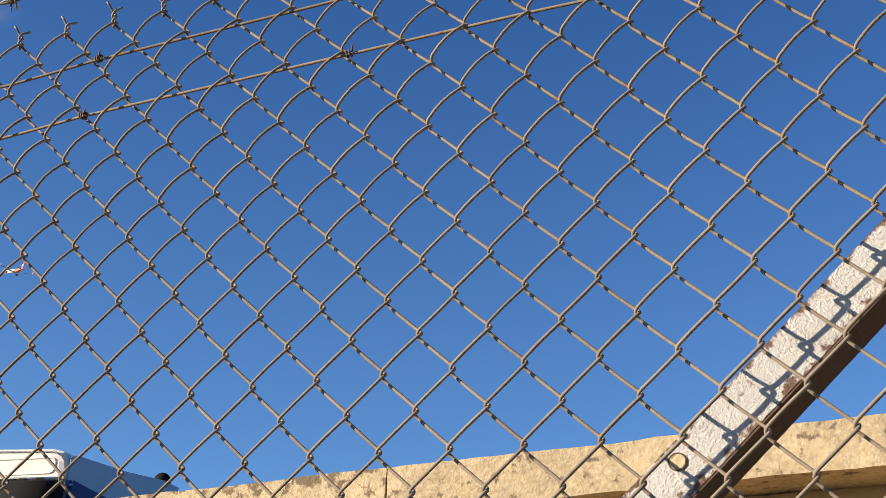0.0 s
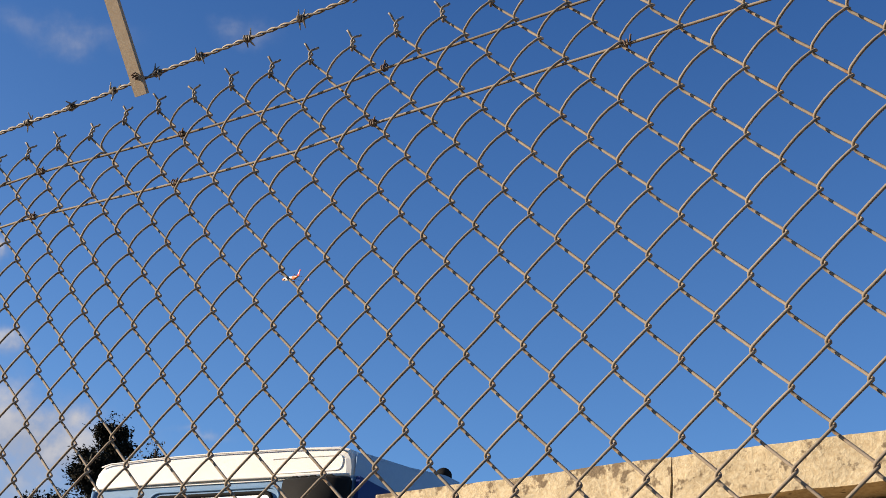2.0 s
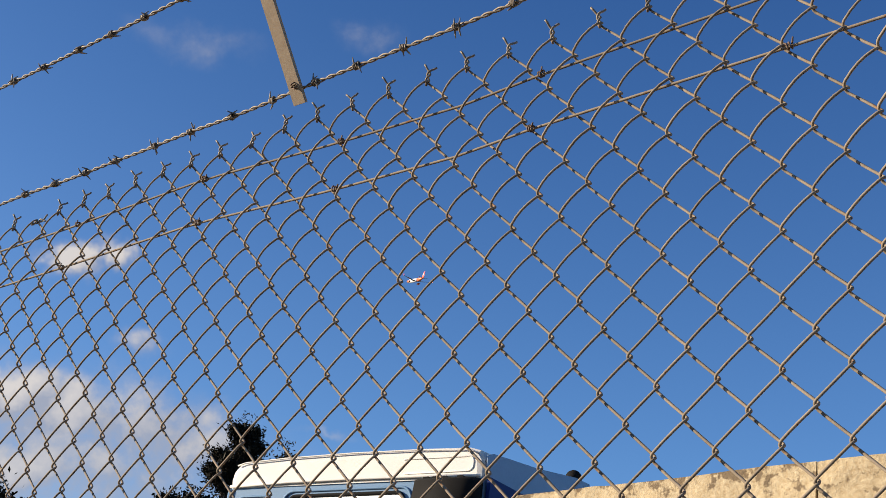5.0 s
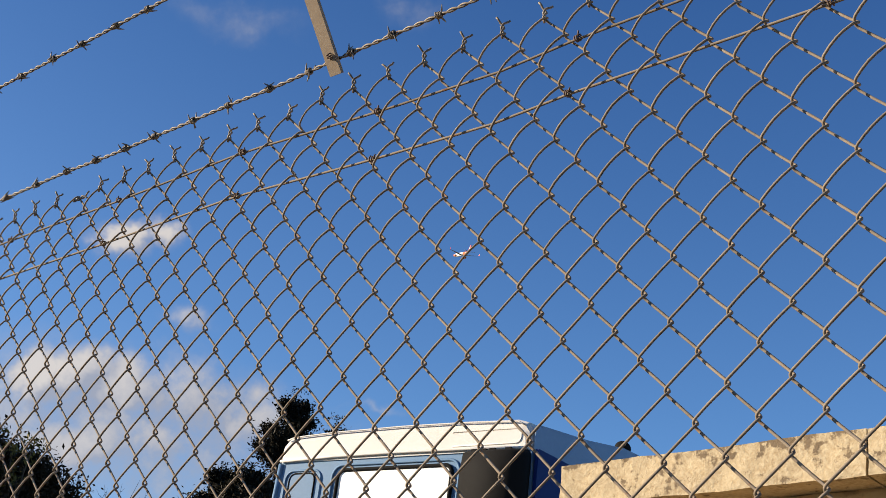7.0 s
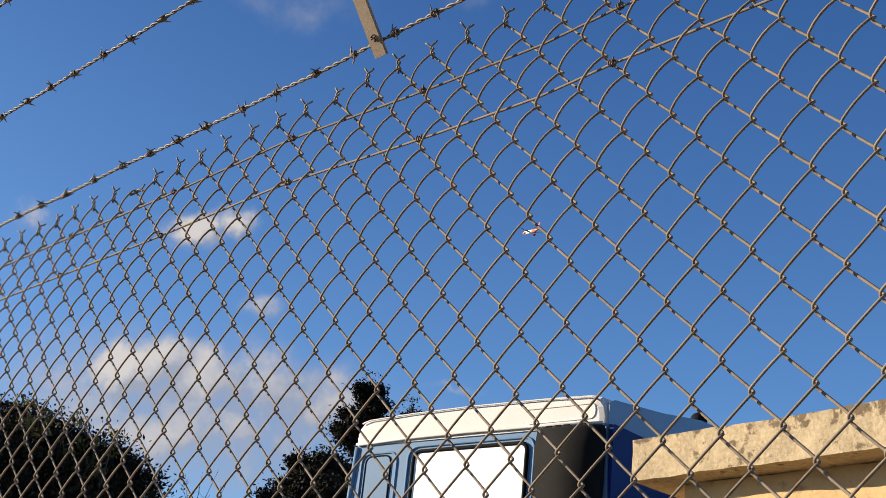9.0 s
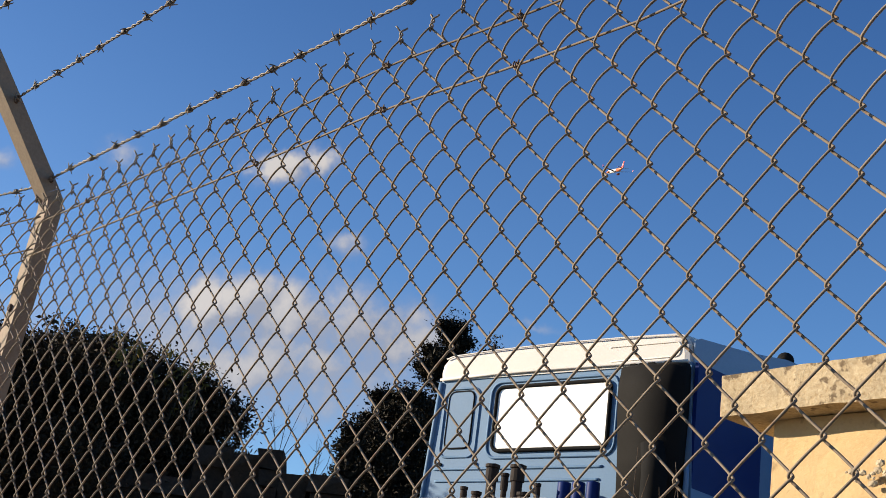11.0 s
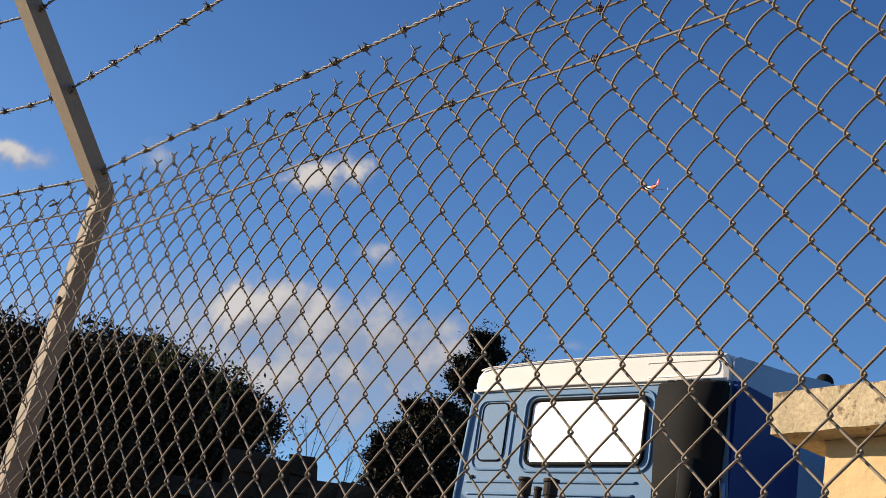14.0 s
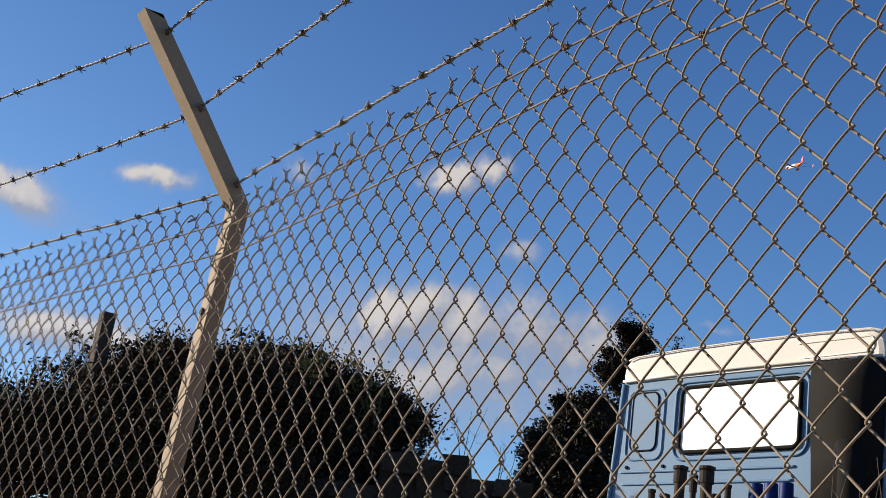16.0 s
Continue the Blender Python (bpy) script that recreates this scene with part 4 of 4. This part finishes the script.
def make_shoot(az, el, d, h, seed, mat, label):
    r = random.Random(seed)
    top = spot(az, el, d)
    base = top - Vector((0, 0, h))
    ob = thing("twig_shoot", None, Matrix.Identity(4), label, "twigs", "shoots above the hedge")
    pieces = []
    for k in range(7):
        tip = top + Vector((r.uniform(-0.35, 0.35), r.uniform(-0.3, 0.3), r.uniform(-0.35, 0.05)))
        pieces.append(tube([base + Vector((r.uniform(-0.1, 0.1), 0, -0.4)), base.lerp(tip, 0.5) + Vector((r.uniform(-0.08, 0.08), 0, 0)), tip], [0.014, 0.009, 0.003], 5))
    for verts, faces in pieces:
        part("stem", mesh_of("stem", verts, faces, M_TWIG), ob)
    cs = []
    for (verts, faces) in pieces:
        tip, low = verts[-1], verts[0]
        for g, spread, count in ((1.0, 0.045, 34), (r.uniform(0.6, 0.85), 0.04, 18)):
            c = low.lerp(tip, g)
            cs += [(c + Vector((r.gauss(0, spread), r.gauss(0, spread), r.gauss(0, spread * 0.8))), r.uniform(0.5, 1.0)) for k in range(count)]
    part("leaves", mesh_of("leaves", *leaf_quads(cs, 0.04, r), mat, False), ob)


for i, (az, el, yellow) in enumerate(((63.3, 12.9, 1), (64.9, 13.2, 0), (66.3, 13.1, 0), (61.6, 12.4, 0), (69.6, 12.7, 0), (68.3, 12.4, 0), (71.0, 11.9, 0), (73.2, 11.6, 0), (60.3, 12.3, 1), (75.0, 10.4, 0))):
    make_shoot(az, el, 13.2, 0.55, 50 + i, M_SUNLIT_TIP if yellow else M_CAROB, "yellow shoots above the crown, sunlight put into their colour" if yellow else "dark leafy shoots above the crown")


def bare_stems(base, height, spread, count, r, thick):
    """Dry stems that fork twice, from one root."""
    out = []
    for k in range(count):
        lean = Vector((r.gauss(0, spread), r.gauss(0, spread), 0))
        foot = base + lean * 0.15 + Vector((0, 0, -0.04))
        tip = base + lean + Vector((0, 0, height * r.uniform(0.6, 1.0)))
        mid = foot.lerp(tip, 0.5) + Vector((r.gauss(0, spread * 0.15), r.gauss(0, spread * 0.15), 0))
        pieces = [tube([foot, mid, tip], [thick, thick * 0.7, thick * 0.25], 5)]
        for j in range(5):
            g = r.uniform(0.35, 0.95)
            p = foot.lerp(mid, g * 2) if g < 0.5 else mid.lerp(tip, g * 2 - 1)
            q = p + Vector((r.gauss(0, 0.6), r.gauss(0, 0.6), r.uniform(0.5, 1.2))) * height * 0.13
            pieces.append(tube([p, p.lerp(q, 0.5) + Vector((0, 0, -0.01)), q], [thick * 0.5, thick * 0.35, thick * 0.15], 4))
        out.append(joined(pieces))
    return out


def make_bare_bush(az, el, d, seed, label, count=9, spread=0.16, thick=0.006, root=None):
    r = random.Random(seed)
    top = spot(az, el, d)
    base = Vector((top.x, top.y, ground_height(top.x, top.y) if root is None else root))
    ob = thing("dry_weed", None, Matrix.Identity(4), label, "dry plant", "leafless dry weeds")
    for verts, faces in bare_stems(base, top.z - base.z, spread, count, r, thick):
        part("stem", mesh_of("stem", verts, faces, M_TWIG), ob)


make_bare_bush(37.0, 11.3, 5.0, 201, "leafless dry weed beside the outbuilding")
make_bare_bush(40.4, 11.6, 5.6, 202, "leafless dry weed behind the lorry")
make_bare_bush(56.2, 11.6, 12.4, 203, "leafless dry weed growing on the rubble wall", 5, 0.16, 0.004, 1.57 + 12.4 * math.tan(radians(9.3)))
make_bare_bush(54.6, 10.6, 12.4, 204, "leafless dry weed growing on the rubble wall", 4, 0.14, 0.004, 1.57 + 12.4 * math.tan(radians(8.2)))


def make_pole():
    top = spot(72.6, 13.0, 12.4)
    bm = bmesh.new()
    box(bm, -0.07, 0.07, -0.06, 0.06, -(top.z - ground_height(top.x, top.y)), 0.0)
    thing("stump_pole", bm_mesh("stump_pole", bm, M_BARK, bevel=0.015), Matrix.Translation(top), "dark broken wooden pole rising from the hedge", "pole")


make_pole()


def make_ruin():
    ruin = thing("rubble_wall", None, Matrix.Identity(4), "ruined dark rubble stone wall below the trees", "ruin")
    r = random.Random(77)
    d = 12.4
    az = 66.0
    while az > 52.4:
        step = r.uniform(0.75, 1.7)
        mid = az - step / 2
        el = 7.7 if mid > 60 else (8.9 if mid > 57.2 else (9.55 if mid > 55.3 else (8.4 if mid > 53.8 else 7.5)))
        p = spot(mid, 0, d)
        g = ground_height(p.x, p.y)
        top = 1.57 + d * math.tan(radians(el)) + r.uniform(-0.06, 0.05)
        z = g - 0.05
        w = d * radians(step) * 0.5
        first = True
        while z < top - 0.04:
            h = min(r.uniform(0.16, 0.30), top - z)
            if top - z - h < 0.08:
                h = top - z
            bm = bmesh.new()
            box(bm, -w * 1.03, w * 1.03, -0.22, 0.22, 0, h * 0.98)
            for v in bm.verts:
                v.co += Vector((r.uniform(-0.025, 0.025), r.uniform(-0.06, 0.06), r.uniform(-0.02, 0.02)))
            part("stone", bm_mesh("stone", bm, M_RUIN, bevel=0.02, segments=1), ruin,
                 Matrix.Translation((p.x, p.y, z)) @ Matrix.Rotation(radians(mid) + r.uniform(-0.12, 0.12), 4, "Z"))
            z += h
        az -= step


make_ruin()


# ---- the airliner ----
def make_airliner():
    pos = spot(42.6, 23.4, 1250.0)
    # heading away to the left, climbing
    plane = thing("airliner", None, Matrix.Translation(pos) @ pose(0, 0, 0, 0, 0, 68) @ pose(0, 0, 0, 13, -4, 0), "white airliner with red tail climbing away", "aircraft")
    # nose towards +y
    pts, rad = [], []
    for y, q, z in ((18.7, 0.15, -0.5), (18.2, 0.8, -0.4), (17, 1.4, -0.2), (15, 1.85, 0), (12, 1.98, 0), (0, 1.98, 0), (-6, 1.95, 0.0)):
        pts.append((0, y, z))
        rad.append(q)
    part("fuselage", mesh_of("fuselage", *tube(pts, rad, 24), M_PLANE_W), plane)
    pts = [(0, -6, 0), (0, -10, 0.2), (0, -14, 0.7), (0, -17, 1.2), (0, -18.8, 1.5)]
    part("tail_cone", mesh_of("tail_cone", *tube(pts, [1.96, 1.75, 1.15, 0.6, 0.2], 24), M_PLANE_O), plane, None, "orange and red painted rear fuselage")

    def wing(root_y, root_c, tip_x, tip_y, tip_c, z0, z1, th, name, mat, parent):
        bm = bmesh.new()
        rows = []
        for x, y, c, z, h in ((0, root_y, root_c, z0, th), (tip_x, tip_y, tip_c, z1, th * 0.3)):
            rows.append([bm.verts.new(p) for p in ((x, y, z), (x, y - c * 0.35, z + h), (x, y - c, z), (x, y - c * 0.35, z - h))])
        for k in range(4):
            bm.faces.new((rows[0][k], rows[0][(k + 1) % 4], rows[1][(k + 1) % 4], rows[1][k]))
        bm.faces.new(rows[0])
        bm.faces.new(rows[1])
        return part(name, bm_mesh(name, bm, mat), parent)
    for s in (-1, 1):
        w = wing(4.0, 6.5, s * 17.0, -4.5, 1.6, -1.0, 1.0, 0.4, "wing", M_PLANE_G, plane)
        bm = bmesh.new()
        vs = [bm.verts.new(p) for p in ((s * 16.95, -4.5, 0.9), (s * 17.1, -6.1, 0.9), (s * 17.5, -6.6, 3.2), (s * 17.4, -5.7, 3.2))]
        vt = [bm.verts.new((v.co.x + 0.15, v.co.y, v.co.z)) for v in vs]
        bm.faces.new(vs)
        bm.faces.new(list(reversed(vt)))
        for k in range(4):
            bm.faces.new((vs[k], vt[k], vt[(k + 1) % 4], vs[(k + 1) % 4]))
        part("winglet", bm_mesh("winglet", bm, M_PLANE_R), w)
        e = part("engine", mesh_of("engine", *tube([(s * 5.75, 6.2, -2.3), (s * 5.75, 5.6, -2.3), (s * 5.75, 3.5, -2.3), (s * 5.75, 1.6, -2.2)], [1.05, 1.2, 1.15, 0.7], 16), M_PLANE_O), w, None, "red engine nacelle")
        wing(-14.0, 3.6, s * 6.2, -17.5, 1.5, 0.9, 1.4, 0.2, "tailplane", M_PLANE_G, plane)
    bm = bmesh.new()
    o = [(-12.0, 1.6), (-13.8, 2.4), (-17.3, 7.8), (-19.3, 7.8), (-18.0, 1.8)]
    a = [bm.verts.new((-0.2, y, z)) for y, z in o]
    b = [bm.verts.new((0.2, y, z)) for y, z in o]
    bm.faces.new(a)
    bm.faces.new(list(reversed(b)))
    for k in range(5):
        bm.faces.new((a[k], b[k], b[(k + 1) % 5], a[(k + 1) % 5]))
    fin = part("tail_fin", bm_mesh("tail_fin", bm, M_PLANE_R), plane, None, "red tail fin with a plain white star shape")
    for side in (-0.24, 0.24):
        bm = bmesh.new()
        c = bm.verts.new((side, -16.4, 4.9))
        ring = []
        for k in range(16):
            q = 1.5 if k % 4 in (0, 3) else 0.3
            an = radians(22.5 * k + 11)
            ring.append(bm.verts.new((side, -16.4 + q * math.cos(an) * 0.9, 4.9 + q * math.sin(an))))
        for k in range(16):
            bm.faces.new((c, ring[k], ring[(k + 1) % 16]))
        part("tail_emblem", bm_mesh("tail_emblem", bm, M_PLANE_W), fin)


make_airliner()
